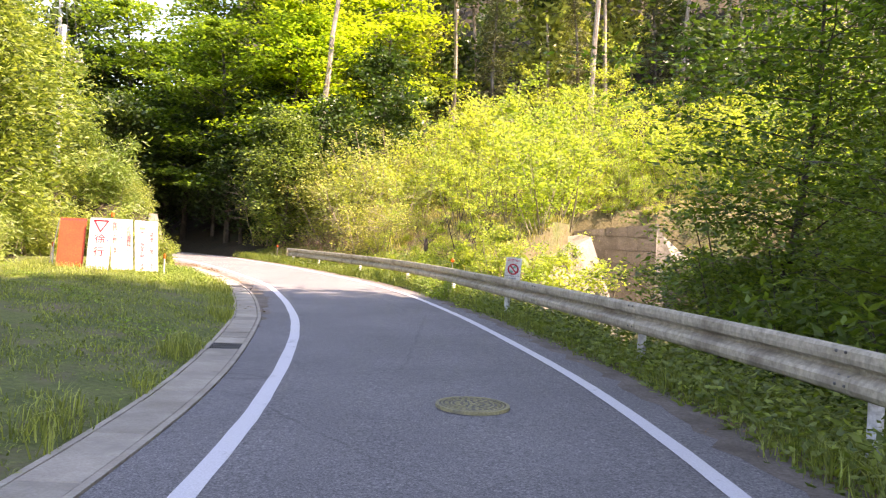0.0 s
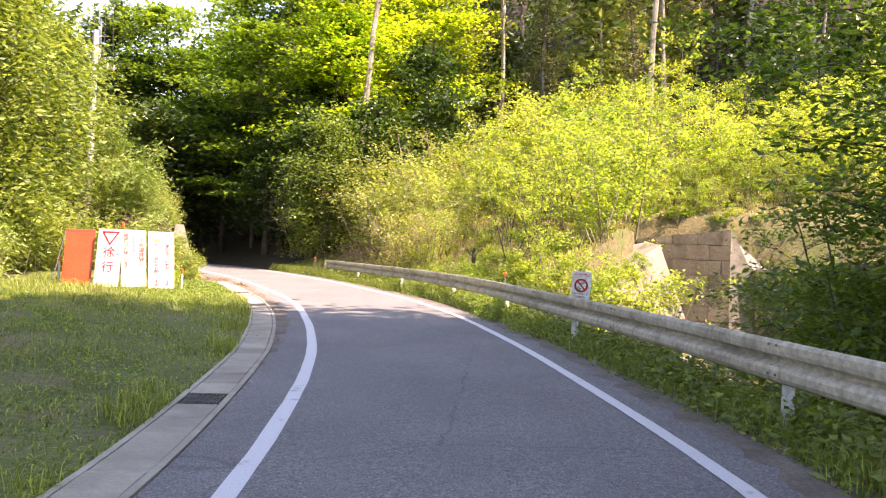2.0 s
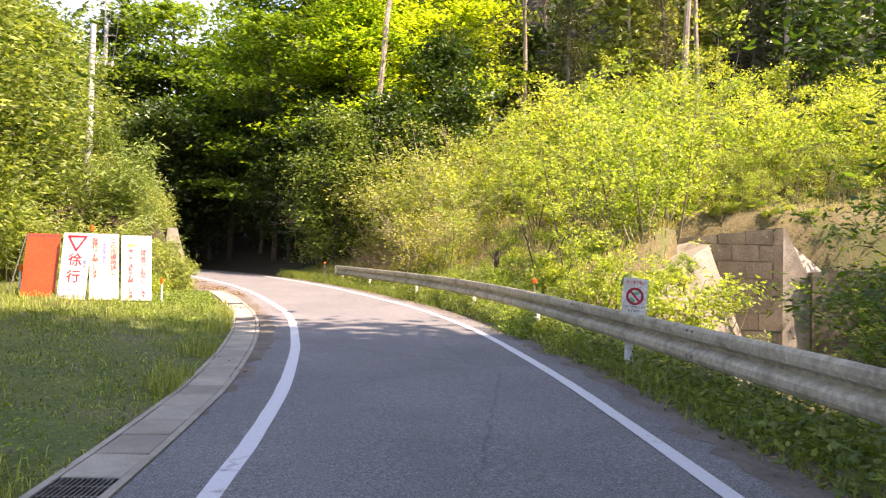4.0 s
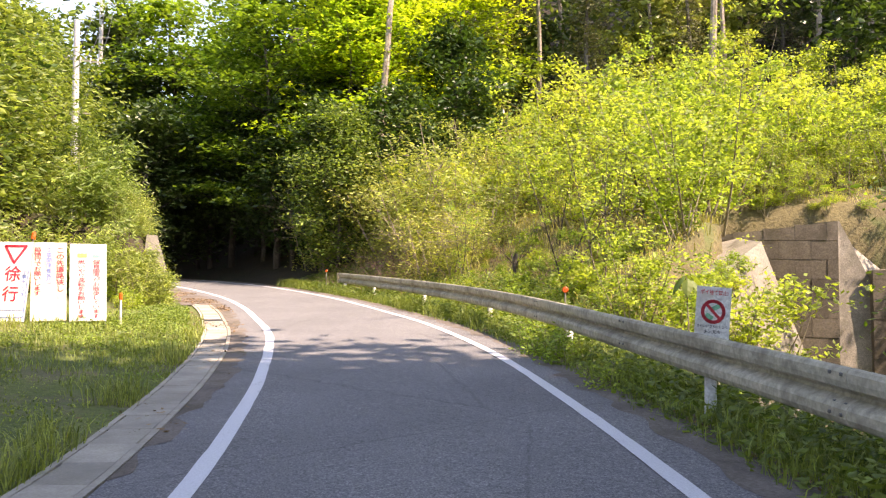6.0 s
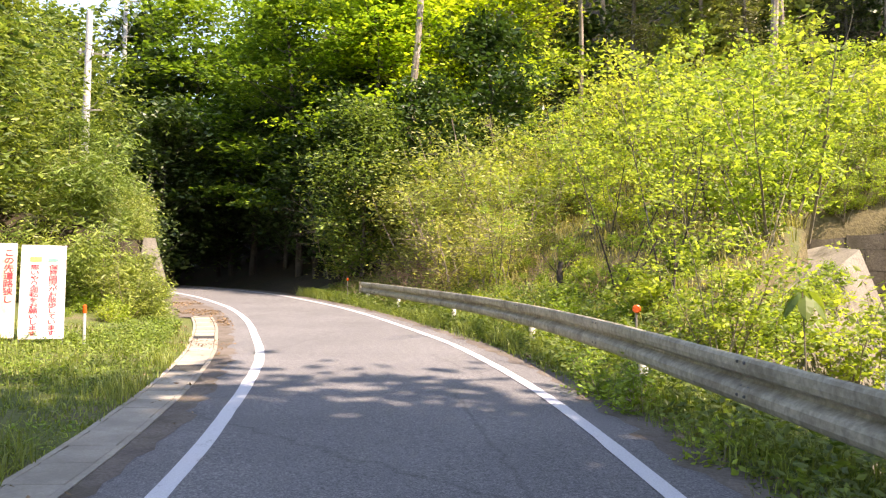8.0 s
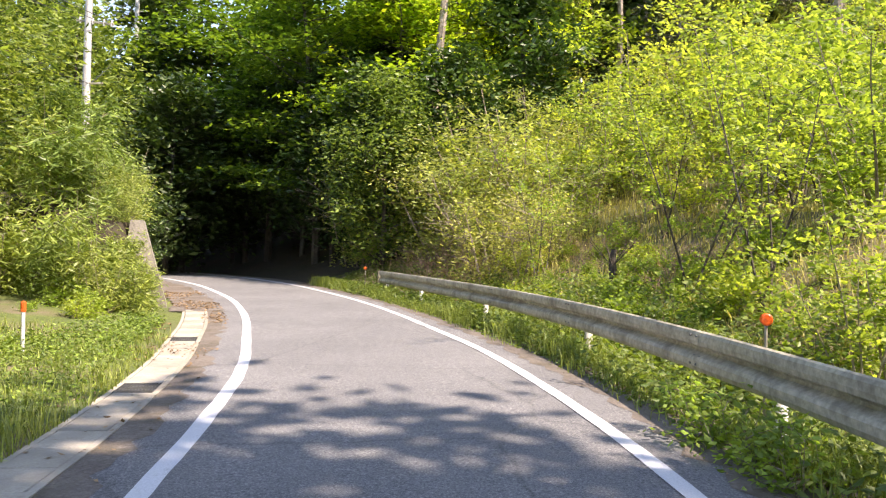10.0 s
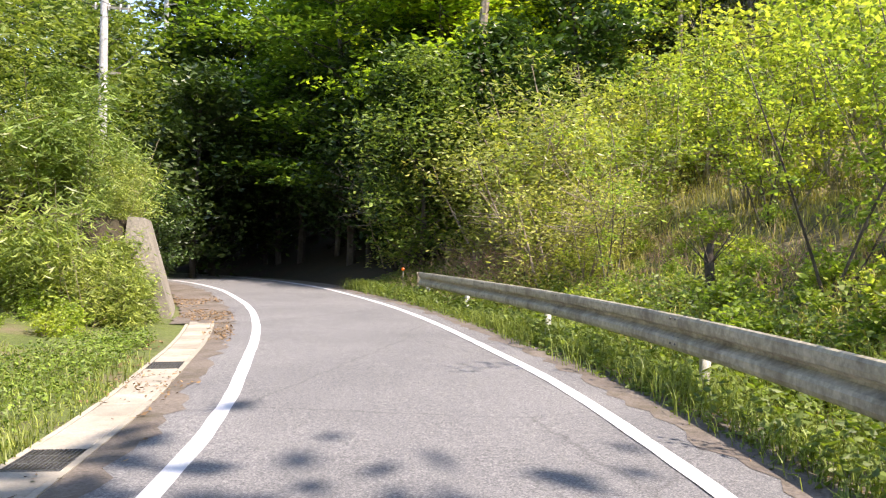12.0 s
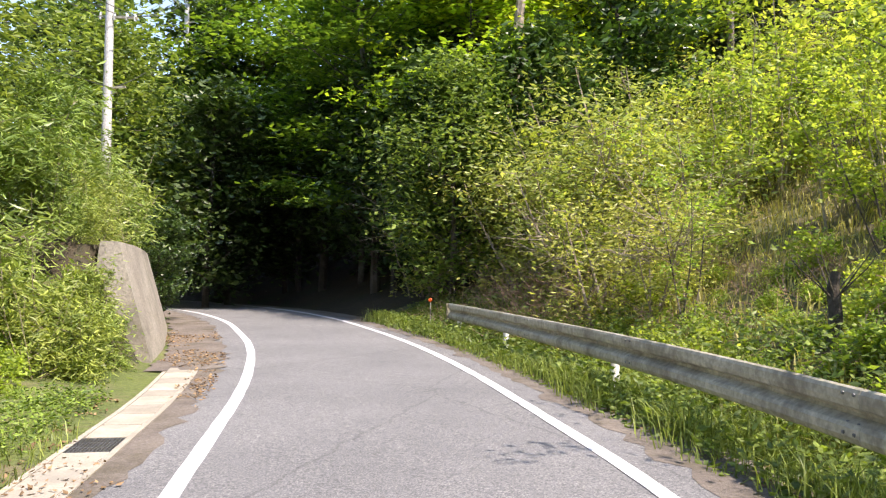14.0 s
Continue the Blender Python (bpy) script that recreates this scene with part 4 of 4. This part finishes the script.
scatter(olive, spots(7, 22, -11, 6, 34, 50, lambda x, y, s, d: d > 3.6 and x < -2.5 + (y - 36) * 0.5, 1.6) + [(x, y, 0.42 + 0.3 * (k % 4) / 3) for k, (x, y) in enumerate(spots(19, 4, -6, 0, 31, 35.5, lambda x, y, s, d: 2.9 < d < 5.5, 1.0))]
        + [(-4.6, 37.6, 1.1), (-3.0, 38.6, 1.2), (-5.9, 40.6, 1.2), (-2.0, 36.8, 1.0), (-6.6, 42.2, 1.2), (8.4, 38.4, 0.5), (10.2, 38.0, 0.45), (11.6, 38.6, 0.55), (13.4, 39.0, 0.6)], 3, 0.8, 1.25)

# airy saplings in front of the slope
sapling = [make_tree("sapling", "thin young tree with brown forked stems and sparse fresh leaves", 181 + k, 5.4, 0.032, 0.28, 1.5, 18, 1000, 0.14, 0.5, BARK, (L_SHRUB, L_FRESH)[k], 0.4, 0.6, 0.02, 0.9, "flat", 4, 0.2,
                     group="saplings", stems=3) for k in range(2)]
scatter(sapling, [(0.5, 27.6, 0.8), (1.2, 25.4, 0.75), (-2.3, 32.2, 0.75), (-4.3, 35.0, 0.6), (3.4, 31.5, 1.05), (0.6, 32.8, 0.95), (4.4, 33.0, 1.1)], 21)

# tall weeds growing through the rail
rail_weed = [make_tree("rail_weed", "tall leafy weed growing up through the guard rail", 191 + k, 1.05, 0.008, 0.1, 0.34, 20, 420, 0.085, 0.5, STEM, L_FRESH, 0.7, 0.8, 0.0, 0.7, "round", 3, 0.10,
                       category="weed", group="rail weeds", stems=6) for k in range(2)]
scatter(rail_weed, [(0.05, 20.2, 1.0), (-0.12, 20.7, 0.85), (0.32, 19.4, 0.9), (0.62, 17.6, 0.75), (-0.35, 21.7, 0.7), (0.20, 19.8, 0.8)], 22)

# dead brush by the rail's end
def make_brush(seed):
    rng = np.random.default_rng(seed)
    b = tagged(new("dead_brush"), "tangle of dry reddish-brown dead twigs", "brush", "dead brush")
    g = Geo()
    for k in range(46):
        az = rng.uniform(0, 6.28)
        w = np.array([np.cos(az), np.sin(az), rng.uniform(0.2, 1.4)])
        pts = curve_pts((rng.normal(0, 0.3), rng.normal(0, 0.3), -0.05), w / np.linalg.norm(w), rng.uniform(0.6, 1.7), 6, -0.05, rng, 0.16)
        g.tube(pts, rng.uniform(0.005, 0.013) * np.linspace(1, 0.3, 7), 4)
        for q in range(2):
            i = rng.integers(2, 6)
            g.tube(curve_pts(pts[i], w + rng.normal(0, 0.7, 3), rng.uniform(0.2, 0.6), 3, 0, rng, 0.15), 0.004, 3)
    part("tangle", g, BRUSH, b)
    return b


scatter([make_brush(k) for k in (171, 172, 173)], spots(17, 13, -9, -3.6, 33, 41, lambda x, y, s, d: 1.9 < d < 4.2, 0.7) + [(-6.2, 37.7, 0.9), (-5.6, 37.0, 0.85), (-5.9, 38.7, 1.0), (-4.9, 36.4, 0.9), (-4.3, 35.5, 0.8), (-6.8, 39.3, 1.0), (-5.1, 38.1, 1.0), (-7.6, 40.2, 0.9)] + spots(37, 12, -7, 1.5, 28, 37, lambda x, y, s, d: 2.8 < d < 5.8, 0.9), 17, 0.5, 0.95)

# woods at the bend
dark = [make_tree("evergreen_tree", "dark green broadleaf evergreen tree at the wood's edge", 51 + k, 9.5, 0.16, 0.08, 3.2, 44, 5600, 0.33, 0.5, BARK, L_DARK, 0.6, 0.7, 0.02, 0.45, "round", 6, 0.55,
                  group="evergreen trees") for k in range(3)]
scatter(dark, [(-9.2, 43.6, 0.85), (-12.6, 47.4, 1.0), (-6.2, 43.2, 0.8), (-15.5, 51.0, 1.1), (-20.5, 53.5, 1.1), (-26, 57.5, 1.2), (-17, 56, 1.4), (-10, 52, 1.3), (-4, 47.5, 1.0), (-33, 62, 1.6), (-25, 64, 1.4),
               (-17.6, 39.6, 0.45), (-21.0, 47.5, 1.0), (-27, 52, 1.2), (-21.8, 43.6, 0.5), (-33, 55, 1.15), (-31, 49, 1.3), (-29, 59, 1.5), (-38, 60, 1.45), (-35, 49, 1.2), (-24, 53, 1.2), (-21.5, 50, 1.3), (-26, 57, 1.5), (-19.5, 53, 1.35), (-32, 63, 2.0)], 4)
maple = [make_tree("maple_tree", "tall maple with layered fresh green sprays of leaves", 61 + k, 13.5, 0.2, 0.2, 4.8, 48, 11500, 0.27, 0.6, BARK, (L_MAPLE, L_MAPLE, L_MAPLE_SHADED, L_MAPLE_SHADED)[k], 0.11, 0.34, -0.03, 0.34, "round", 5, 0.62,
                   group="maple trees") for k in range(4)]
scatter(maple[:2], [(-10.6, 46.9, 1.05), (-7.9, 48.6, 1.05), (-4.6, 52.0, 1.05), (-9.5, 58, 1.35)], 5)
# Left maples use the leaf colour with shade painted in.
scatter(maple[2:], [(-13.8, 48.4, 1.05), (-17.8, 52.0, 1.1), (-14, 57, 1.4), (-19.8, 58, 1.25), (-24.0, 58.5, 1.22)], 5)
left_edge = [make_tree("bank_tree", "bushy tree with mid-green leaves above the bank", 71 + k, 8.5, 0.13, 0.06, 2.7, 44, 9500, 0.22, 0.42, BARK, L_BANK, 0.6, 0.8, 0.0, 0.5, "round", 6, 0.5, hang=0.25,
                       group="bank trees") for k in range(3)]
scatter(left_edge, [(-16.4, 27.0, 1.15), (-15.0, 24.0, 1.05), (-18.6, 29.9, 1.0), (-16.8, 21.0, 1.2), (-15.9, 33.4, 0.42), (-16.4, 30.2, 0.8), (-20.5, 26, 1.4), (-18, 17, 1.3), (-21.3, 35.2, 1.08), (-24, 29, 1.2), (-18, 12, 1.3), (-24, 22, 1.6), (-28, 36, 1.15), (-25.8, 47.5, 1.5), (-29.8, 50.8, 1.8), (-8.7, 41.8, 0.78)], 6)
sasa = [make_tree("bamboo_grass", "dense clump of yellowish bamboo grass on the bank", 81 + k, 2.5, 0.012, 0.1, 0.7, 14, 1600, 0.19, 0.2, STEM, L_SASA, 0.9, 1.0, -0.06, 0.9, "round", 3, 0.25, hang=0.5,
                  category="bamboo grass", group="bamboo grass clumps", stems=6) for k in range(3)]
scatter(sasa, [(-13.9, 33.5, 0.95), (-14.6, 34.2, 1.15), (-10.45, 28.7, 0.62), (-10.85, 29.1, 0.9), (-10.75, 29.6, 0.85), (-11.3, 29.8, 1.0), (-10.9, 28.2, 0.75), (-11.6, 28.8, 1.2), (-11.2, 29.5, 1.15), (-11.95, 30.6, 0.62), (-12.5, 31.2, 0.62), (-12.7, 30.9, 0.75), (-13.1, 31.8, 0.7), (-13.5, 32.7, 0.75), (-14.0, 32.4, 1.0), (-13.3, 31.0, 0.95)] + spots(8, 46, -17, -9, 19, 34, lambda x, y, s, d: d < -float(lane(s)) - (7.4 - 3.7 * float(smooth01((y - 24.0) / 6))), 0.85), 7, 0.7, 1.35)

# dark plantation on the hill, with bare trunks
pine = [make_tree("plantation_tree", "tall slender trunk with a thin dark crown", 91 + k, 19, 0.17, 0.5, 2.2, 16, 1300, 0.46, 0.5, PALE_BARK, L_DARK, 0.6, 0.7, 0.0, 0.2, "round", 5, 0.6, group="plantation trees") for k in range(4)]
scatter(pine, spots(9, 70, -14, 46, 52, 88, lambda x, y, s, d: y > 54 - 0.1 * x and d > 9, 1.7), 8, 0.85, 1.25)
cedar = [make_tree("cedar_tree", "narrow cedar with drooping olive-green foliage", 101 + k, 15, 0.16, 0.08, 1.7, 60, 7000, 0.22, 0.3, BARK, L_CEDAR, 0.8, 0.8, -0.05, 0.1, "cone", 5, 0.3, hang=0.5, group="cedar trees") for k in range(2)]
scatter(cedar, [(3.1, 50.3, 1.0), (9.0, 54.0, 0.9), (-1.0, 58, 1.1), (16, 60, 1.0)], 9)
tall = [make_tree("tall_pine", "tall pine with bare reddish trunk at the wood's edge", 111, 24, 0.24, 0.62, 3.2, 30, 5000, 0.26, 0.3, PALE_BARK, L_DARK, 0.5, 0.7, 0.0, 0.3, "round", 5, 0.6, group="tall pines")]
scatter(tall, [(-7.7, 45.3, 1.0), (9.0, 48.8, 0.9), (-9.4, 51.0, 0.9)], 10)
under = [make_tree("understorey_tree", "small dark understorey tree in the plantation", 121 + k, 6, 0.07, 0.1, 2.0, 18, 1800, 0.34, 0.5, BARK, (L_DARK, L_OLIVE)[k], 0.6, 0.8, 0.0, 0.5, "round", 5, 0.5, group="understorey trees") for k in range(2)]
scatter(under, spots(12, 30, -12, 44, 48, 74, lambda x, y, s, d: d > 8 and y > 50, 2.2), 11, 0.8, 1.5)

# streamside trees beyond the rail
right = [make_tree("streamside_tree", "leaning streamside tree with feathery green leaves", 131 + k, 7.5, 0.10, 0.22, 3.0, 38, 10500, 0.15, 0.42, BARK, L_RIGHT, 0.22, 0.45, 0.0, 0.35, "flat", 6, 0.45, lean=(-0.12, 0.05),
                   group="streamside trees") for k in range(3)]
scatter(right, [(6.7, 16.4, 1.3), (8.2, 13.0, 1.15), (11.0, 18.5, 0.9), (13.0, 22.0, 0.95), (6.3, 10.0, 0.6), (15.5, 26, 1.0), (18.5, 29.5, 1.15), (21.0, 31.5, 1.2)], 12)
shade = [make_tree("canopy_tree", "tall leafy tree shading the road beside the stream", 151 + k, 16.5, 0.24, 0.42, 4.6, 40, 15000, 0.33, 0.6, BARK, L_RIGHT, 0.4, 0.6, 0.0, 0.3, "round", 7, 0.6, group="canopy trees") for k in range(2)]
scatter(shade, [(8.6, 8.9, 1.15), (8.0, 4.4, 1.2), (8.0, -0.6, 1.2), (7.5, -5.0, 1.2), (8.5, -11.0, 1.2), (12.8, 6.6, 1.4), (12.6, 2.0, 1.65), (12.5, -3.0, 1.65), (12.5, -9.5, 1.5)], 14)
sb = [make_tree("stream_bush", "dark green bush growing up from the stream bed", 141 + k, 2.6, 0.03, 0.05, 1.3, 16, 2200, 0.16, 0.42, BARK, L_RIGHT, 0.6, 0.8, 0.0, 0.6, "round", 5, 0.3, category="bush", group="stream bushes", stems=5) for k in range(2)]
thick = [make_tree("stream_thicket", "dense feathery green thicket leaning over the stream", 161 + k, 5.6, 0.05, 0.12, 2.0, 36, 7000, 0.14, 0.4, BARK, L_RIGHT, 0.3, 0.5, 0.0, 0.4, "round", 6, 0.34, category="bush", group="stream thickets", stems=4) for k in range(2)]
scatter(thick, [(6.4, 13.4, 0.9), (7.0, 15.2, 1.0), (8.0, 17.2, 1.05), (5.8, 11.2, 0.75), (9.4, 20.0, 1.0), (8.2, 13.6, 1.25), (6.0, 14.8, 1.05), (7.7, 19.0, 1.05), (11.4, 30.6, 0.5), (12.9, 31.2, 0.62), (14.8, 30.8, 0.72), (16.8, 31.0, 0.8)], 15)
scatter(sb, spots(13, 14, 4.2, 12, 4, 21, lambda x, y, s, d: d > 3.4 and (y < 14.5 or x > 7.2), 1.2), 13, 0.8, 1.3)


# ---- grass and weeds ----
def sheet_points(n, seed, s0, s1, d0, d1, near=1.0):
    rng = np.random.default_rng(seed)
    s = S0 + s0 + (s1 - s0) * rng.uniform(0, 1, n) ** near
    a, b = (e(s) if callable(e) else e for e in (d0, d1))
    d = a + (b - a) * rng.uniform(0, 1, n)
    q = on_path(s, d)
    return np.concatenate([q, ground_z(q[:, 0], q[:, 1])[:, None] - 0.01], 1), rng, s - S0, d


def verge(s):
    """Where the grass begins, right of the right line."""
    return np.interp(s - S0, [8, 13], [0.68, 0.60]) + 0.10 * np.sin(s * 1.7) * np.sin(s * 0.6 + 1)


def patchy(p, scale, cut, seed):
    f = np.sin(p[:, 0] * scale + seed) * np.cos(p[:, 1] * scale * 0.8 + seed * 2) + 0.6 * np.sin(p[:, 0] * scale * 2.3 + p[:, 1] * scale * 1.9) + 0.3 * np.sin(p[:, 1] * scale * 5.1 - p[:, 0] * scale * 3.3)
    return f > cut


p, rng, s, d = sheet_points(66000, 21, -1, 27, lambda s: -gut(s) - 0.52, lambda s: -gut(s) - 6.9, 1.2)
keep = patchy(p, 0.9, -0.7, 1) & (rng.uniform(0, 1, len(p)) < 0.9)
tagged(part("lawn_grass", Geo().blades(p[keep], 0.05 + 0.03 * np.sin(p[keep, 0] * 2) * np.cos(p[keep, 1] * 1.7), 0.013, 2.0, rng), L_LAWN), "short patchy lawn grass beside the gutter", "grass", kind="stuff")
p, rng, s, d = sheet_points(34000, 22, -1, 29, lambda s: -gut(s) - 0.5, lambda s: -gut(s) - 5.9, 1.1)
keep = patchy(p, 1.7, 0.75, 4) | (s > 19) & (rng.uniform(0, 1, len(p)) < 0.75) | (s < 15) & patchy(p, 2.6, 0.75, 3)
tagged(part("tall_grass", Geo().blades(p[keep], 0.11 + 0.09 * smooth01((s[keep] - 18) / 6), 0.010, 1.3, rng), L_GRASS), "tufts of taller green grass in the lawn", "grass", kind="stuff")
p, rng, s, d = sheet_points(26000, 28, -1, 25, lambda s: -gut(s) - 0.54, lambda s: -gut(s) - 6.5, 1.2)
keep = patchy(p, 1.25, 0.85, 7)
p = p[keep] + np.stack([np.zeros(keep.sum()), np.zeros(keep.sum()), rng.uniform(0.01, 0.12, keep.sum())], 1)
tagged(part("lawn_weeds", Geo().leaves(p, 0.05, 0.6, 0.5, 0.0, rng), L_FRESH), "low leafy weed patches in the lawn", "weeds", kind="stuff")
p, rng, s, d = sheet_points(5000, 29, 2, 24, lambda s: -gut(s) - 0.50, lambda s: -gut(s) - 1.0, 1.0)
keep = patchy(p, 1.9, 0.3, 2)
tagged(part("gutter_grass", Geo().blades(p[keep], 0.26, 0.010, 1.2, rng), L_GRASS), "taller grass tufts along the gutter", "grass", kind="stuff")
p, rng, s, d = sheet_points(9000, 27, 21.0, 31, lambda s: -gut(s) - 0.8, lambda s: -gut(s) - 3.7 + 0.25 * np.clip(s - S0 - 22, 0, 9))
tagged(part("verge_weeds", Geo().leaves(p + np.stack([0 * s, 0 * s, rng.uniform(0.02, 0.30, len(p)) ** 1.2 * smooth01((s - 19) / 8)], 1), 0.055, 0.45, 0.8, 0.1, rng), L_LAWN), "knee-high green weeds before the bank", "weeds", kind="stuff")
p, rng, s, d = sheet_points(80000, 23, 1, 44, verge, lambda s: 2.7 + 0 * s, 1.1)
keep = (rng.uniform(0, 1, len(p)) < smooth01((d - 0.62) / 0.5) + 0.12) & (patchy(p, 2.3, -0.5, 6) | (rng.uniform(0, 1, len(p)) < 0.3))
tagged(part("roadside_grass", Geo().blades(p[keep], 0.22 + 0.10 * smooth01((s[keep] - 14) / 8) + 0.10 * np.sin(p[keep, 1] * 1.9 + 2 * np.sin(p[keep, 1] * 0.7)), 0.011, 1.0, rng), L_GRASS), "long green grass under the guard rail", "grass", kind="stuff")
p, rng, s, d = sheet_points(56000, 24, 1, 44, verge, 3.6, 1.2)
hgt = rng.uniform(0.01, 0.42, len(p)) * smooth01((d - 0.52) / 0.7)
tagged(part("roadside_weeds", Geo().leaves(p + np.stack([0 * s, 0 * s, hgt], 1), 0.095, 0.5, 0.6, 0.1, rng), L_WEED), "broad-leaved weeds along the guard rail", "weeds", kind="stuff")
p, rng, s, d = sheet_points(9000, 25, 0, 46, 0.42, 1.25, 1.1)
p[:, 2] += 0.03
tagged(part("leaf_litter", Geo().leaves(p, 0.05, 0.5, 0.35, 0.0, rng), L_DRY), "brown dead leaves along the road edge", "leaf litter", kind="stuff")
p, rng, s, d = sheet_points(9000, 26, 14, 42, lambda s: -gut(s) - 0.9, lambda s: -gut(s) + 0.35)
p[:, 2] = road_z(d, s + S0) + 0.02
keep = patchy(p, 1.3, 0.1, 2) & (rng.uniform(0, 1, len(p)) < 0.06 + smooth01((s - 24) / 8))
tagged(part("gutter_leaves", Geo().leaves(p[keep], 0.06, 0.5, 0.4, 0.0, rng), L_DRY), "brown dead leaves lying along the gutter", "leaf litter", kind="stuff")

rng = np.random.default_rng(33)
q = np.stack([rng.uniform(-8, 22, 40000), rng.uniform(22, 48, 40000)], 1)
s, d = path_coords(q[:, 0], q[:, 1])
keep = (d > 1.8) & (q[:, 1] > np.interp(q[:, 0], [1.2, 3.4, 4.9, 5.6, 6], [21.8, 26.8, 29.4, 37.0, 37.4]))
p = np.concatenate([q, ground_z(q[:, 0], q[:, 1])[:, None] - 0.01], 1)[keep]
p = p[~((p[:, 0] > 8.5) & (p[:, 1] < 41) & (rng.uniform(0, 1, len(p)) < 0.35))]
tagged(part("hill_grass", Geo().blades(p, 0.34, 0.022, 1.1, rng), L_STRAW), "pale dry and green grass covering the hillside", "grass", kind="stuff")


# ---- single plants and wood ----
def build_big_leaf_plant():
    x, y = 2.15, 20.7
    z = gz(x, y)
    t = tagged(new("broad_leaf_plant"), "tall single stalk with large drooping dark leaves", "plant")
    t.location = (x, y, z - 0.05)
    h = 1.28 - z
    rng = np.random.default_rng(5)
    part("stalk", Geo().tube([(0, 0, 0), (0.03, 0, h * 0.5), (-0.02, 0.02, h)], [0.014, 0.012, 0.008], 7), STEM, t)
    for k in range(6):
        az = k * 1.05 + 0.3
        g = Geo()
        u = np.linspace(0, 1, 6)
        wid = 0.085 * np.sin(np.pi * np.clip(u, 0.03, 0.98)) ** 0.7
        cx, cz = 0.05 + 0.20 * u, h - 0.02 * k + 0.05 - 0.26 * u ** 1.6
        for sgn in (-1, 0, 1):
            g.add(np.stack([np.cos(az) * cx - np.sin(az) * sgn * wid, np.sin(az) * cx + np.cos(az) * sgn * wid, cz - 0.03 * abs(sgn)], 1), np.zeros((0, 4), int))
        g.f.append(np.array([[c * 6 + i, (c + 1) * 6 + i, (c + 1) * 6 + i + 1, c * 6 + i + 1] for c in (0, 1) for i in range(5)]))
        part("leaf", g, L_WEED, t)


build_big_leaf_plant()


def build_stump():
    x, y = -0.67, 29.66
    t = tagged(new("tree_stump"), "broken dark tree stump with thin shoots", "stump")
    t.location = (x, y, gz(x, y) - 0.1)
    rng = np.random.default_rng(9)
    part("trunk", Geo().tube([(0, 0, 0), (0.02, 0, 0.4), (0.0, 0.03, 0.75), (0.03, 0.02, 0.95)], [0.10, 0.08, 0.075, 0.05], 9), BARK, t)
    for k in range(7):
        az = k * 0.9
        part("shoot", Geo().tube(curve_pts((0, 0, 0.6), (np.cos(az), np.sin(az), 1.1), rng.uniform(0.5, 0.9), 5, 0.05, rng, 0.1), np.linspace(0.012, 0.004, 6), 5), BARK, t)


build_stump()


def build_bare_branches():
    for x, y, z, seed in ((-11.2, 45.2, 4.8, 3), (-4.0, 35.8, 2.6, 8), (-2.2, 33.6, 2.6, 12)):
        rng = np.random.default_rng(seed)
        z0 = gz(x, y)
        b = tagged(new("bare_shrub"), "leafless pale shrub with fine forked twigs", "shrub", "bare shrubs")
        b.location = (x, y, z0 - 0.1)
        g = Geo()
        main = curve_pts((0, 0, 0), (-0.25, -0.25, 1), z - z0, 8, 0, rng, 0.08)
        g.tube(main, np.linspace(0.03, 0.014, 9), 6)
        for k in range(16):
            i = rng.integers(4, 9)
            w = np.array([rng.normal(-0.5, 0.7), rng.normal(-0.4, 0.5), rng.uniform(-0.1, 0.9)])
            tw = curve_pts(main[i], w / np.linalg.norm(w), rng.uniform(0.6, 1.5), 5, 0.03, rng, 0.12)
            g.tube(tw, np.linspace(0.011, 0.004, 6), 4)
            for q in range(3):
                g.tube(curve_pts(tw[rng.integers(2, 6)], w + rng.normal(0, 0.6, 3), 0.4, 3, 0.02, rng, 0.1), 0.004, 3)
        part("branchwork", g, DEAD, b)


build_bare_branches()
